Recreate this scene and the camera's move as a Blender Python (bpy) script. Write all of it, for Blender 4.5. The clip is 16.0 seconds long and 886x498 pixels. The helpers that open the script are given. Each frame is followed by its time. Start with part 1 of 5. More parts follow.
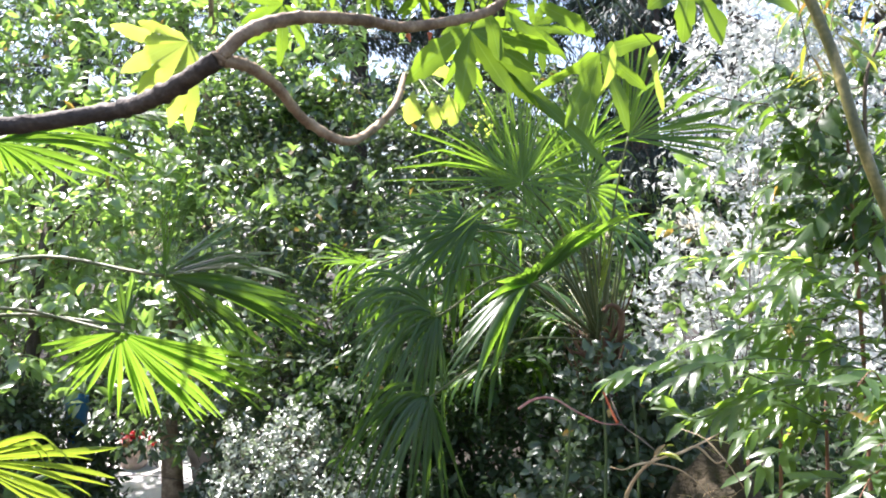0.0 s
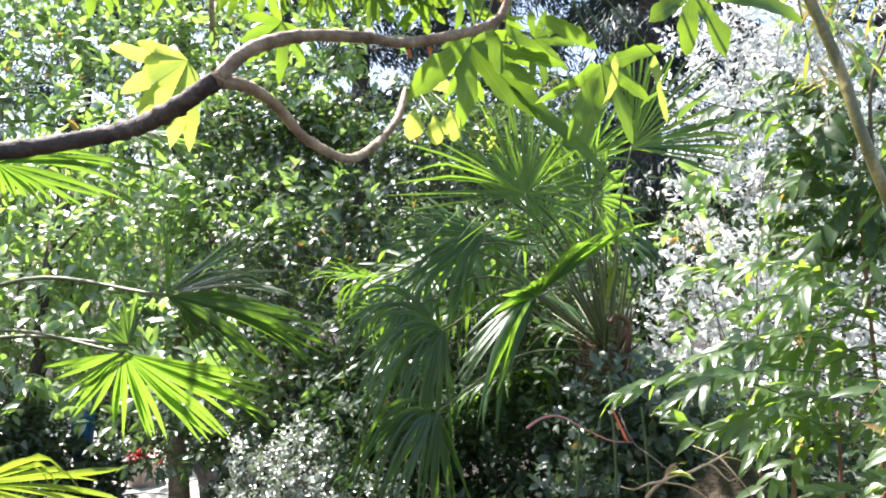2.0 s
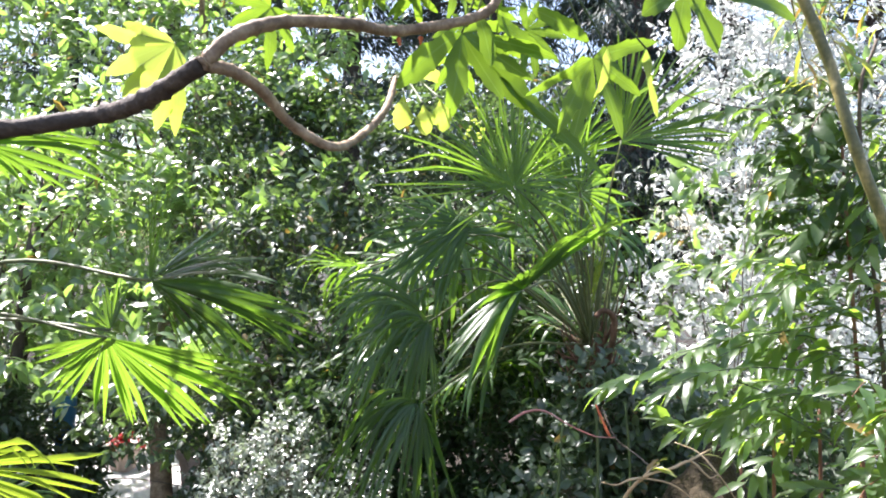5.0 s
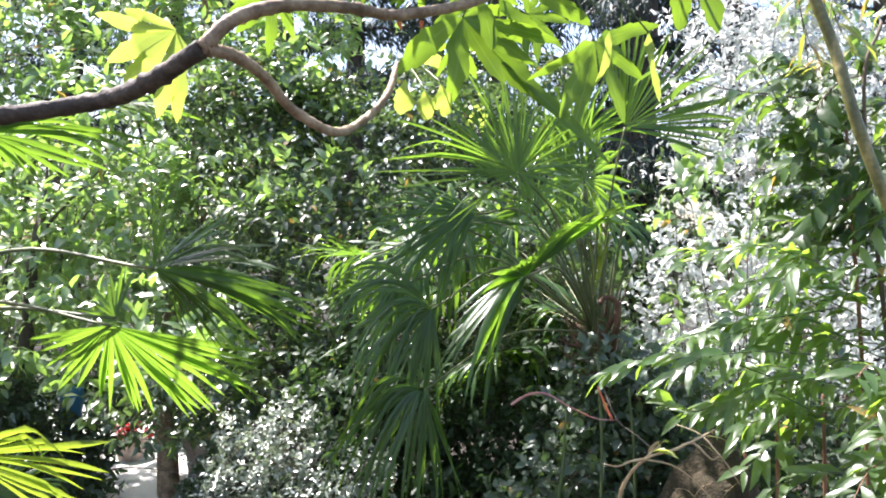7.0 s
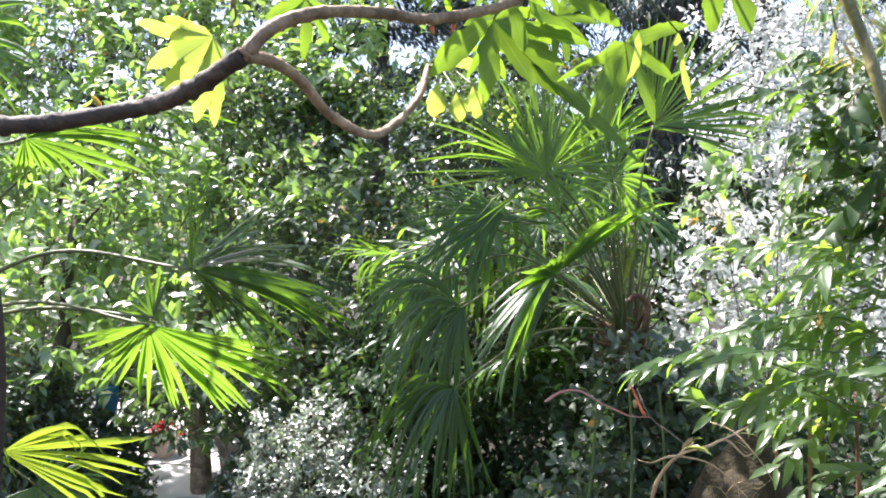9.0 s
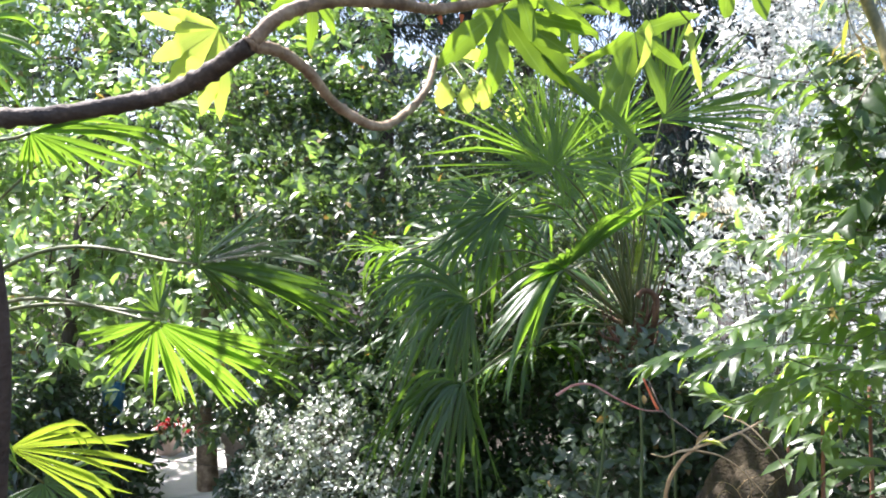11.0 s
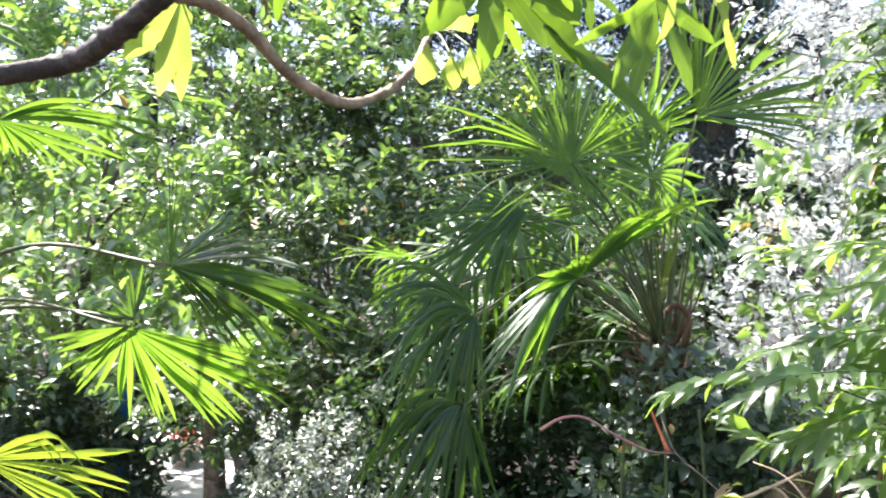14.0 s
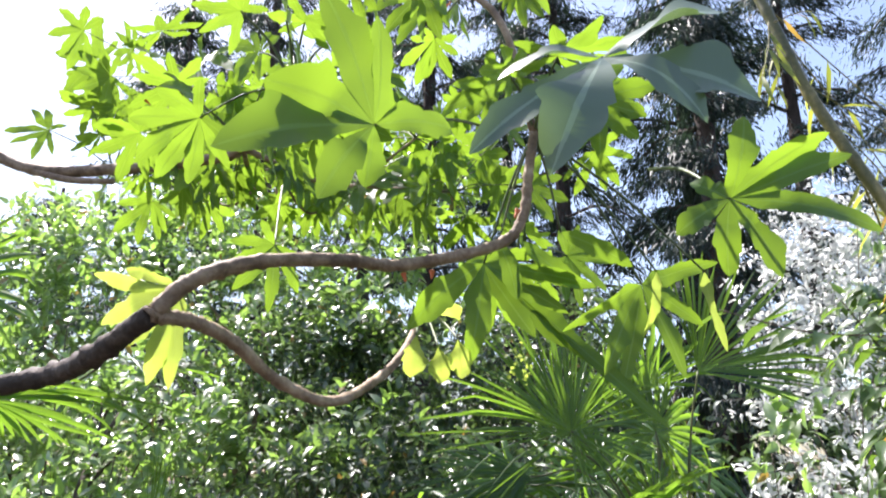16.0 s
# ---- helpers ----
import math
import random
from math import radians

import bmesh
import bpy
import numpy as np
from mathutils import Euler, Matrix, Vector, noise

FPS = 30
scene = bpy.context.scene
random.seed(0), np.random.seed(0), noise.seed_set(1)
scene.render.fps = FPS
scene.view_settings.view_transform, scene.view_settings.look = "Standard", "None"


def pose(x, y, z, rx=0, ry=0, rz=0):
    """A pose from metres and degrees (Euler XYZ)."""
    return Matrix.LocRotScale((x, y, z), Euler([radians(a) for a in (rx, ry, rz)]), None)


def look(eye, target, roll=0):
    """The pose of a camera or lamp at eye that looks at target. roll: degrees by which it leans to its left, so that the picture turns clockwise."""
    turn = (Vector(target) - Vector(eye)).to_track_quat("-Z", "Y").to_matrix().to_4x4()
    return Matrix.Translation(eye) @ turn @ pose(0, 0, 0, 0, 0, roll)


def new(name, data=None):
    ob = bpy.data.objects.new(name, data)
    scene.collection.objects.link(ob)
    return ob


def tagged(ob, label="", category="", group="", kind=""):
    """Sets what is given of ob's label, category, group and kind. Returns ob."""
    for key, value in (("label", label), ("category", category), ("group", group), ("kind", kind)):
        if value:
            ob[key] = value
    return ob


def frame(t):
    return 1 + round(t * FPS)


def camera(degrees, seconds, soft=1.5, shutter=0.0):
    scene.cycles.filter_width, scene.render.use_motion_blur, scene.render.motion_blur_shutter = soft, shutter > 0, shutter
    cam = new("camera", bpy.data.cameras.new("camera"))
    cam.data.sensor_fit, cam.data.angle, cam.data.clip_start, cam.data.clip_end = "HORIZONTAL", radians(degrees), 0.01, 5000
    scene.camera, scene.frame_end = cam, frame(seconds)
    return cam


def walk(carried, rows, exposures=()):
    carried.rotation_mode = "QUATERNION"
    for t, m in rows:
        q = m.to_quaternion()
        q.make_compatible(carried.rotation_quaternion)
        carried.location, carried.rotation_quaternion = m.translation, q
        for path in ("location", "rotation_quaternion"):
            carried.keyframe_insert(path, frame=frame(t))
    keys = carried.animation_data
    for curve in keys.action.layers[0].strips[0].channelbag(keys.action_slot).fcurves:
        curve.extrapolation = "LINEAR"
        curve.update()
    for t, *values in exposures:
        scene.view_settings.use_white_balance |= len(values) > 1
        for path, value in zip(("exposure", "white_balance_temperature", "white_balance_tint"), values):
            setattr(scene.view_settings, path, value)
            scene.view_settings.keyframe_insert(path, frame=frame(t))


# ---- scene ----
cam = camera(60.7, 16.0, 1.9, 0.5)
PATH = [
    (0, (0.057, 0.024, 1.751), (0.02, 2.023, 1.761), 0.6),
    (0.5, (0.058, 0.03, 1.756), (-0.014, 2.029, 1.77), 0.6),
    (1, (0.057, 0.022, 1.762), (-0.072, 2.016, 1.842), -0.4),
    (1.5, (0.057, 0.033, 1.765), (-0.004, 2.032, 1.801), -0.3),
    (2, (0.058, 0.042, 1.769), (0.009, 2.041, 1.802), -0.4),
    (2.5, (0.062, 0.054, 1.77), (0.024, 2.054, 1.782), -0.2),
    (3, (0.064, 0.062, 1.775), (0.083, 2.062, 1.771), -0.2),
    (3.5, (0.064, 0.06, 1.769), (0.076, 2.06, 1.751), 0.2),
    (4, (0.057, 0.057, 1.773), (0.05, 2.057, 1.772), 0.9),
    (6.5, (0.071, 0.052, 1.762), (0.038, 2.051, 1.771), 0.4),
    (7, (0.07, 0.053, 1.757), (0.038, 2.052, 1.741), 0.5),
    (7.5, (0.064, 0.054, 1.762), (-0.003, 2.053, 1.754), 0.9),
    (8, (0.064, 0.042, 1.761), (-0.022, 2.04, 1.768), 0.6),
    (8.5, (0.059, 0.033, 1.768), (-0.031, 2.031, 1.781), 0.4),
    (9, (0.05, 0.023, 1.76), (-0.045, 2.021, 1.74), 0.2),
    (11.5, (0.04, 0.045, 1.747), (-0.078, 2.041, 1.723), -0.1),
    (12, (0.05, 0.043, 1.749), (-0.105, 2.037, 1.752), -0.6),
    (12.5, (0.091, 0.051, 1.749), (-0.094, 2.042, 1.748), -0.8),
    (13, (0.143, 0.108, 1.722), (-0.21, 2.076, 1.668), -2.4),
    (13.5, (0.12, 0.225, 1.72), (-0.035, 2.219, 1.716), 0.8),
    (14, (0.157, 0.324, 1.719), (-0.067, 2.311, 1.729), 1.0),
    (14.5, (0.267, 0.391, 1.726), (-0.098, 2.357, 1.726), 1.3),
    (15, (0.214, 0.38, 1.789), (-0.035, 2.352, 2.008), -1.2),
    (15.5, (0.19, 0.356, 1.847), (-0.046, 2.287, 2.312), -0.2),
    (16, (0.192, 0.342, 1.863), (-0.047, 2.24, 2.447), -0.0),
]
walk(cam, [(t, look(eye, target, roll)) for t, eye, target, roll in PATH], [(0.0, 1.91, 6400, 19), (12.6, 1.93, 6400, 19), (14.0, 2.03, 6400, 19), (15.0, 1.82, 6400, 19), (16.0, 1.5, 6400, 19)])
SUN_FROM = Vector((-0.41, 0.32, 0.86)).normalized()

# ---- world, sun, exposure ----
world = bpy.data.worlds.new("world")
scene.world = world
world.use_nodes = True
wn = world.node_tree.nodes
sky = wn.new("ShaderNodeTexSky")
sky.sky_type = "NISHITA"
sky.sun_disc = False
sky.dust_density = 2.0
sky.air_density = 1.2
sky.sun_elevation = math.asin(SUN_FROM.z)
sky.sun_rotation = math.atan2(SUN_FROM.x, SUN_FROM.y)
wn["Background"].inputs["Strength"].default_value = 0.1
world.node_tree.links.new(sky.outputs[0], wn["Background"].inputs["Color"])
sun = new("sun", bpy.data.lights.new("sun", "SUN"))
sun.data.energy = 5.0
sun.data.angle = radians(0.53)
sun.data.color = (1.0, 0.97, 0.92)
sun.matrix_world = look(SUN_FROM * 30, (0, 0, 0))


# ---- materials ----
def nodes_of(name):
    m = bpy.data.materials.new(name)
    m.use_nodes = True
    t = m.node_tree
    return m, t, t.nodes["Principled BSDF"], t.nodes["Material Output"]


def link(t, a, b):
    t.links.new(a, b)


def ramp(t, fac, stops):
    r = t.nodes.new("ShaderNodeValToRGB")
    e = r.color_ramp.elements
    while len(e) < len(stops):
        e.new(0.5)
    for k, (p, c) in zip(e, stops):
        k.position, k.color = p, (*c, 1)
    link(t, fac, r.inputs[0])
    return r.outputs[0]


def maths(t, op, a, b):
    n = t.nodes.new("ShaderNodeMath")
    n.operation = op
    for i, v in enumerate((a, b)):
        if isinstance(v, (int, float)):
            n.inputs[i].default_value = v
        else:
            link(t, v, n.inputs[i])
    return n.outputs[0]


def mixed(t, fac, a, b, blend="MIX"):
    n = t.nodes.new("ShaderNodeMix")
    n.data_type, n.blend_type = "RGBA", blend
    for i, v in ((0, fac), (6, a), (7, b)):
        if isinstance(v, (int, float)):
            n.inputs[i].default_value = v
        elif isinstance(v, tuple):
            n.inputs[i].default_value = (*v, 1)
        else:
            link(t, v, n.inputs[i])
    return n.outputs[2]


def noise_at(t, scale, detail=4, stretch=None):
    g = t.nodes.new("ShaderNodeTexCoord")
    n = t.nodes.new("ShaderNodeTexNoise")
    n.inputs["Scale"].default_value, n.inputs["Detail"].default_value = scale, detail
    if stretch:
        mp = t.nodes.new("ShaderNodeMapping")
        mp.inputs["Scale"].default_value = stretch
        link(t, g.outputs["Object"], mp.inputs[0])
        link(t, mp.outputs[0], n.inputs["Vector"])
    else:
        link(t, g.outputs["Object"], n.inputs["Vector"])
    return n.outputs["Fac"]


def bumped(t, b, fac, strength, distance=0.01):
    n = t.nodes.new("ShaderNodeBump")
    n.inputs["Strength"].default_value, n.inputs["Distance"].default_value = strength, distance
    link(t, fac, n.inputs["Height"])
    link(t, n.outputs[0], b.inputs["Normal"])
    return n.outputs[0]


def leaf_material(name, tones, glow, through_part=0.4, rough=0.38, spots=60.0, dry=0.0, spec=0.6, coat=0.0):
    """A leaf: tones for its face, glow the colour of the light that comes through it."""
    m, t, b, out = nodes_of(name)
    geo = t.nodes.new("ShaderNodeNewGeometry")
    info = t.nodes.new("ShaderNodeObjectInfo")
    r = maths(t, "FRACT", maths(t, "ADD", geo.outputs["Random Per Island"], info.outputs["Random"]), 0.0)
    n1, n2 = noise_at(t, spots), noise_at(t, 3.0, 2)
    k = maths(t, "ADD", maths(t, "MULTIPLY", r, 0.7), maths(t, "MULTIPLY", n2, 0.3))
    face = ramp(t, k, [(i / (len(tones) - 1), c) for i, c in enumerate(tones)])
    face = mixed(t, maths(t, "MULTIPLY", n1, 0.35), face, tuple(c * 0.55 for c in tones[0]))
    lit = mixed(t, k, tuple(c * 0.75 for c in glow), tuple(min(1, c * 1.25) for c in glow))
    lit = mixed(t, maths(t, "MULTIPLY", n1, 0.25), lit, tuple(c * 0.5 for c in glow))
    rib = t.nodes.new("ShaderNodeAttribute")
    rib.attribute_name = "rib"
    vein = maths(t, "MULTIPLY", maths(t, "GREATER_THAN", rib.outputs["Fac"], 0.9), 0.55)
    face = mixed(t, vein, face, tuple(min(1, c * 2.2 + 0.03) for c in tones[-1]))
    lit = mixed(t, vein, lit, tuple(c * 0.62 for c in glow))
    if dry:
        brown = maths(t, "GREATER_THAN", maths(t, "FRACT", maths(t, "MULTIPLY", r, 7.31), 0.0), 1 - dry)
        face = mixed(t, brown, face, (0.30, 0.20, 0.07))
        lit = mixed(t, brown, lit, (0.5, 0.33, 0.06))
    link(t, face, b.inputs["Base Color"])
    b.inputs["Roughness"].default_value = rough
    b.inputs["Specular IOR Level"].default_value = spec
    b.inputs["Coat Weight"].default_value, b.inputs["Coat Roughness"].default_value = coat, 0.3
    normal = bumped(t, b, n1, 0.25, 0.004)
    tr = t.nodes.new("ShaderNodeBsdfTranslucent")
    link(t, lit, tr.inputs["Color"])
    link(t, normal, tr.inputs["Normal"])
    mix = t.nodes.new("ShaderNodeMixShader")
    mix.inputs[0].default_value = through_part
    link(t, b.outputs[0], mix.inputs[1])
    link(t, tr.outputs[0], mix.inputs[2])
    link(t, mix.outputs[0], out.inputs["Surface"])
    return m


def solid_material(name, tones, rough=0.8, scale=12.0, stretch=None, bump=0.4, distance=0.01, fine=90.0):
    m, t, b, out = nodes_of(name)
    n1, n2 = noise_at(t, scale, 6, stretch), noise_at(t, fine, 3)
    info = t.nodes.new("ShaderNodeObjectInfo")
    k = maths(t, "ADD", maths(t, "MULTIPLY", n1, 0.75), maths(t, "MULTIPLY", n2, 0.25))
    k = maths(t, "ADD", k, maths(t, "MULTIPLY", maths(t, "SUBTRACT", info.outputs["Random"], 0.5), 0.1))
    link(t, ramp(t, k, [(0.3 + 0.4 * i / (len(tones) - 1), c) for i, c in enumerate(tones)]), b.inputs["Base Color"])
    b.inputs["Roughness"].default_value = rough
    bumped(t, b, k, bump, distance)
    return m


PALM = leaf_material("palm_leaf", [(0.022, 0.052, 0.018), (0.036, 0.078, 0.026), (0.05, 0.1, 0.032)], (0.33, 0.6, 0.045), 0.42, 0.36, 25, spec=0.5)
# Copy of PALM passing less light, to put shade into some fans.
PALM_SHADED = leaf_material("palm_leaf_shaded", [(0.02, 0.052, 0.014), (0.032, 0.076, 0.02), (0.048, 0.098, 0.026)], (0.28, 0.54, 0.04), 0.27, 0.36, 25, spec=0.5)
PALM_DRY = leaf_material("palm_leaf_yellowing", [(0.06, 0.12, 0.02), (0.11, 0.16, 0.03), (0.18, 0.17, 0.04)], (0.48, 0.66, 0.05), 0.45, 0.4, 25, 0.08)
FATSIA = leaf_material("broad_leaf", [(0.045, 0.095, 0.03), (0.06, 0.12, 0.035), (0.08, 0.14, 0.04)], (0.33, 0.55, 0.035), 0.38, 0.42, 14, spec=0.35)
# Broad leaf with a greyed face, so the sky's sheen is in its tones.
SKY_SHEEN = leaf_material("broad_leaf_sky_sheen", [(0.085, 0.135, 0.085), (0.14, 0.19, 0.13)], (0.24, 0.4, 0.1), 0.18, 0.34, 18, spec=0.8)
FATSIA_YELLOW = leaf_material("broad_leaf_yellow", [(0.12, 0.18, 0.03), (0.17, 0.22, 0.04)], (0.66, 0.86, 0.12), 0.55, 0.42, 18)
NANDINA = leaf_material("spray_leaf", [(0.03, 0.065, 0.022), (0.055, 0.105, 0.036), (0.1, 0.155, 0.065)], (0.46, 0.74, 0.07), 0.42, 0.34, 50, 0.01, spec=0.7, coat=0.2)
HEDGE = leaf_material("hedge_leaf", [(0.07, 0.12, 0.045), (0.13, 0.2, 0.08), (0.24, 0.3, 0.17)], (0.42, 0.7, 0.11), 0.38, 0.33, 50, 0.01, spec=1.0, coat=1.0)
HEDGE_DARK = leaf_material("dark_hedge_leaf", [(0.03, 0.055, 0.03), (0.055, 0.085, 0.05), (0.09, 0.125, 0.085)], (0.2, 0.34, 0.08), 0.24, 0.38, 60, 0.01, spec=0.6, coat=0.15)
# Near-white tones and glow paint in the sun's glare on pale leaves.
GLARE_LEAF = leaf_material("sun_glare_leaf", [(0.28, 0.34, 0.28), (0.46, 0.5, 0.45), (0.62, 0.65, 0.6)], (0.9, 0.94, 0.84), 0.55, 0.28, 50, spec=1.0, coat=0.8)
SMALL = leaf_material("small_grey_leaf", [(0.1, 0.13, 0.1), (0.2, 0.23, 0.19), (0.38, 0.4, 0.36)], (0.4, 0.52, 0.28), 0.26, 0.3, 80, spec=1.0, coat=0.9)
# Undergrowth leaf, tones darkened to paint in the deep shade beneath the palm.
SHADE_LEAF = leaf_material("undergrowth_shade_leaf", [(0.016, 0.034, 0.016), (0.026, 0.048, 0.022), (0.042, 0.07, 0.032)], (0.12, 0.24, 0.05), 0.22, 0.5, 60, spec=0.25)
CLIMBER = leaf_material("climber_leaf", [(0.025, 0.055, 0.018), (0.042, 0.082, 0.027), (0.07, 0.115, 0.04)], (0.26, 0.46, 0.05), 0.3, 0.4, 60, spec=0.5)
NEEDLE = leaf_material("conifer_needle", [(0.018, 0.036, 0.026), (0.03, 0.052, 0.04)], (0.07, 0.13, 0.07), 0.2, 0.5, 8)
BAMBOO_LEAF = leaf_material("bamboo_leaf", [(0.1, 0.16, 0.03), (0.16, 0.2, 0.05), (0.26, 0.24, 0.08)], (0.55, 0.62, 0.08), 0.4, 0.36, 50, 0.12)
BUD = solid_material("orange_bud", [(0.5, 0.1, 0.03), (0.65, 0.18, 0.05)], 0.6, 30)
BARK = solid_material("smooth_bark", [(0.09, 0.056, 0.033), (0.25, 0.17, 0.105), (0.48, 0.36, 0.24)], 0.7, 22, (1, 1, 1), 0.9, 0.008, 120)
# Shaded copy of smooth_bark: the canopy's shade is painted into the tones.
BARK_SHADED = solid_material("smooth_bark_shaded", [(0.022, 0.016, 0.012), (0.06, 0.043, 0.03), (0.14, 0.105, 0.075)], 0.75, 22, (1, 1, 1), 1.0, 0.01, 120)
BARK_DARK = solid_material("dark_bark", [(0.03, 0.024, 0.018), (0.07, 0.05, 0.04), (0.11, 0.085, 0.07)], 0.85, 8, (3, 3, 0.6), 0.9, 0.03)
STEM = solid_material("green_stem", [(0.04, 0.07, 0.02), (0.075, 0.11, 0.035), (0.14, 0.15, 0.06)], 0.5, 14, None, 0.2, 0.002)
TWIG = solid_material("twig_bark", [(0.06, 0.045, 0.03), (0.11, 0.085, 0.06), (0.16, 0.12, 0.08)], 0.8, 20, None, 0.4, 0.003)
PALE_TWIG = solid_material("pale_twig", [(0.3, 0.19, 0.09), (0.46, 0.33, 0.17), (0.58, 0.45, 0.27)], 0.6, 25, None, 0.3, 0.002)
RED_STEM = solid_material("red_brown_stem", [(0.09, 0.04, 0.025), (0.2, 0.085, 0.05), (0.34, 0.19, 0.12)], 0.6, 25, (1, 1, 0.3), 0.4, 0.003)
PINK_SHOOT = solid_material("pink_shoot", [(0.3, 0.1, 0.08), (0.42, 0.18, 0.14), (0.45, 0.26, 0.2)], 0.5, 25, None, 0.2, 0.002)
PETIOLE = solid_material("palm_stalk", [(0.05, 0.07, 0.022), (0.095, 0.115, 0.036), (0.18, 0.165, 0.065)], 0.5, 14, (1, 1, 0.4), 0.3, 0.003)
FIBRE = solid_material("palm_fibre", [(0.06, 0.03, 0.018), (0.13, 0.068, 0.04), (0.24, 0.14, 0.08)], 0.9, 30, (1, 1, 0.2), 0.9, 0.01)
CANE = solid_material("bamboo_cane", [(0.045, 0.052, 0.014), (0.15, 0.14, 0.045), (0.42, 0.33, 0.13)], 0.4, 7, (4, 4, 0.5), 0.15, 0.002)
SOIL = solid_material("leaf_litter_soil", [(0.012, 0.009, 0.006), (0.022, 0.017, 0.012), (0.04, 0.03, 0.02)], 0.95, 16, None, 1.0, 0.03, 140)
PAVING = solid_material("pale_paving", [(0.55, 0.53, 0.5), (0.68, 0.66, 0.63), (0.76, 0.74, 0.71)], 0.85, 6, None, 0.4, 0.004)
# Brown tones far below bare stone: the shade over it is in the colour.
ROCK_SHADED = solid_material("mossy_rock_shaded", [(0.012, 0.009, 0.004), (0.03, 0.022, 0.01), (0.065, 0.047, 0.022)], 0.95, 9, None, 1.0, 0.05)
TERRACOTTA = solid_material("terracotta", [(0.34, 0.26, 0.21), (0.46, 0.37, 0.31), (0.54, 0.46, 0.4)], 0.8, 9, None, 0.2, 0.003)
BLUE_GLAZE = solid_material("blue_glaze", [(0.05, 0.2, 0.45), (0.08, 0.28, 0.55)], 0.3, 6, None, 0.1, 0.002)
RED_PETAL = leaf_material("red_petal", [(0.3, 0.01, 0.015), (0.42, 0.02, 0.02)], (0.5, 0.03, 0.03), 0.35, 0.45, 30)


# ---- mesh helpers ----
def mesh_of(name, verts, faces, mat, smooth=True):
    me = bpy.data.meshes.new(name)
    me.from_pydata([tuple(v) for v in verts] if not isinstance(verts, np.ndarray) else verts.tolist(), [], faces)
    me.materials.append(mat)
    me.polygons.foreach_set("use_smooth", np.full(len(me.polygons), smooth))
    me.update()
    return me


def root(name, place, label, category, group="", kind=""):
    ob = new(name)
    ob.empty_display_size = 0.1
    ob.location = place
    return tagged(ob, label, category, group, kind)


def part(name, geometry, mat, parent, label="", kind="", smooth=True, ribbed=False):
    """Links world-placed geometry (verts, faces) as one mesh under its thing."""
    verts, faces = geometry
    base = Vector(parent.location) if parent.parent is None else Vector(parent.parent.location)
    v = (verts if isinstance(verts, np.ndarray) else np.array([tuple(p) for p in verts], dtype=float)) - np.array(base)
    me = mesh_of(name, v, faces, mat, smooth)
    if ribbed:
        me.attributes.new("rib", "FLOAT", "POINT").data.foreach_set("value", (np.arange(len(v)) % 3 == 1).astype(float))
    ob = new(name, me)
    ob.parent = parent
    return tagged(ob, label, kind=kind)


def smooth_line(points, steps=6):
    """A Catmull-Rom line through the points."""
    p = [Vector(q) for q in points]
    p = [2 * p[0] - p[1]] + p + [2 * p[-1] - p[-2]]
    out = []
    for i in range(1, len(p) - 2):
        for k in range(steps):
            s = k / steps
            out.append(0.5 * (2 * p[i] + (p[i + 1] - p[i - 1]) * s + (2 * p[i - 1] - 5 * p[i] + 4 * p[i + 1] - p[i + 2]) * s * s
                              + (3 * p[i] - p[i - 1] - 3 * p[i + 1] + p[i + 2]) * s ** 3))
    out.append(p[-2])
    return out


def tube(points, r0, r1, sides=8, steps=6, rough=0.0, knots=0.0, seed=1):
    """A tapering, slightly uneven stem along a smooth line."""
    rng = random.Random(seed)
    line = smooth_line(points, steps)
    verts, faces, n = [], [], len(line)
    up = Vector((0.31, 0.22, 0.92))
    for i, p in enumerate(line):
        d = (line[min(i + 1, n - 1)] - line[max(i - 1, 0)]).normalized()
        if abs(d.dot(up)) > 0.95:
            up = Vector((0.9, 0.3, 0.1))
        a = d.cross(up).normalized()
        b = d.cross(a)
        s = i / (n - 1)
        r = (r0 + (r1 - r0) * s) * (1 + knots * (1 if i % 4 == 0 else 0) * rng.uniform(0.0, 1))
        for k in range(sides):
            w = 2 * math.pi * k / sides
            q = r * (1 + rough * rng.uniform(-1, 1))
            verts.append(p + a * (math.cos(w) * q) + b * (math.sin(w) * q))
    for i in range(n - 1):
        for k in range(sides):
            k2 = (k + 1) % sides
            faces.append((i * sides + k, i * sides + k2, (i + 1) * sides + k2, (i + 1) * sides + k))
    faces.append(tuple(range(sides))[::-1])
    faces.append(tuple((n - 1) * sides + k for k in range(sides)))
    return verts, faces


def axes_of(axis, normal):
    """Columns: along the leaf, across it, and its face."""
    x = Vector(axis).normalized()
    z = Vector(normal)
    z = (z - x * z.dot(x)).normalized()
    return x, z.cross(x), z


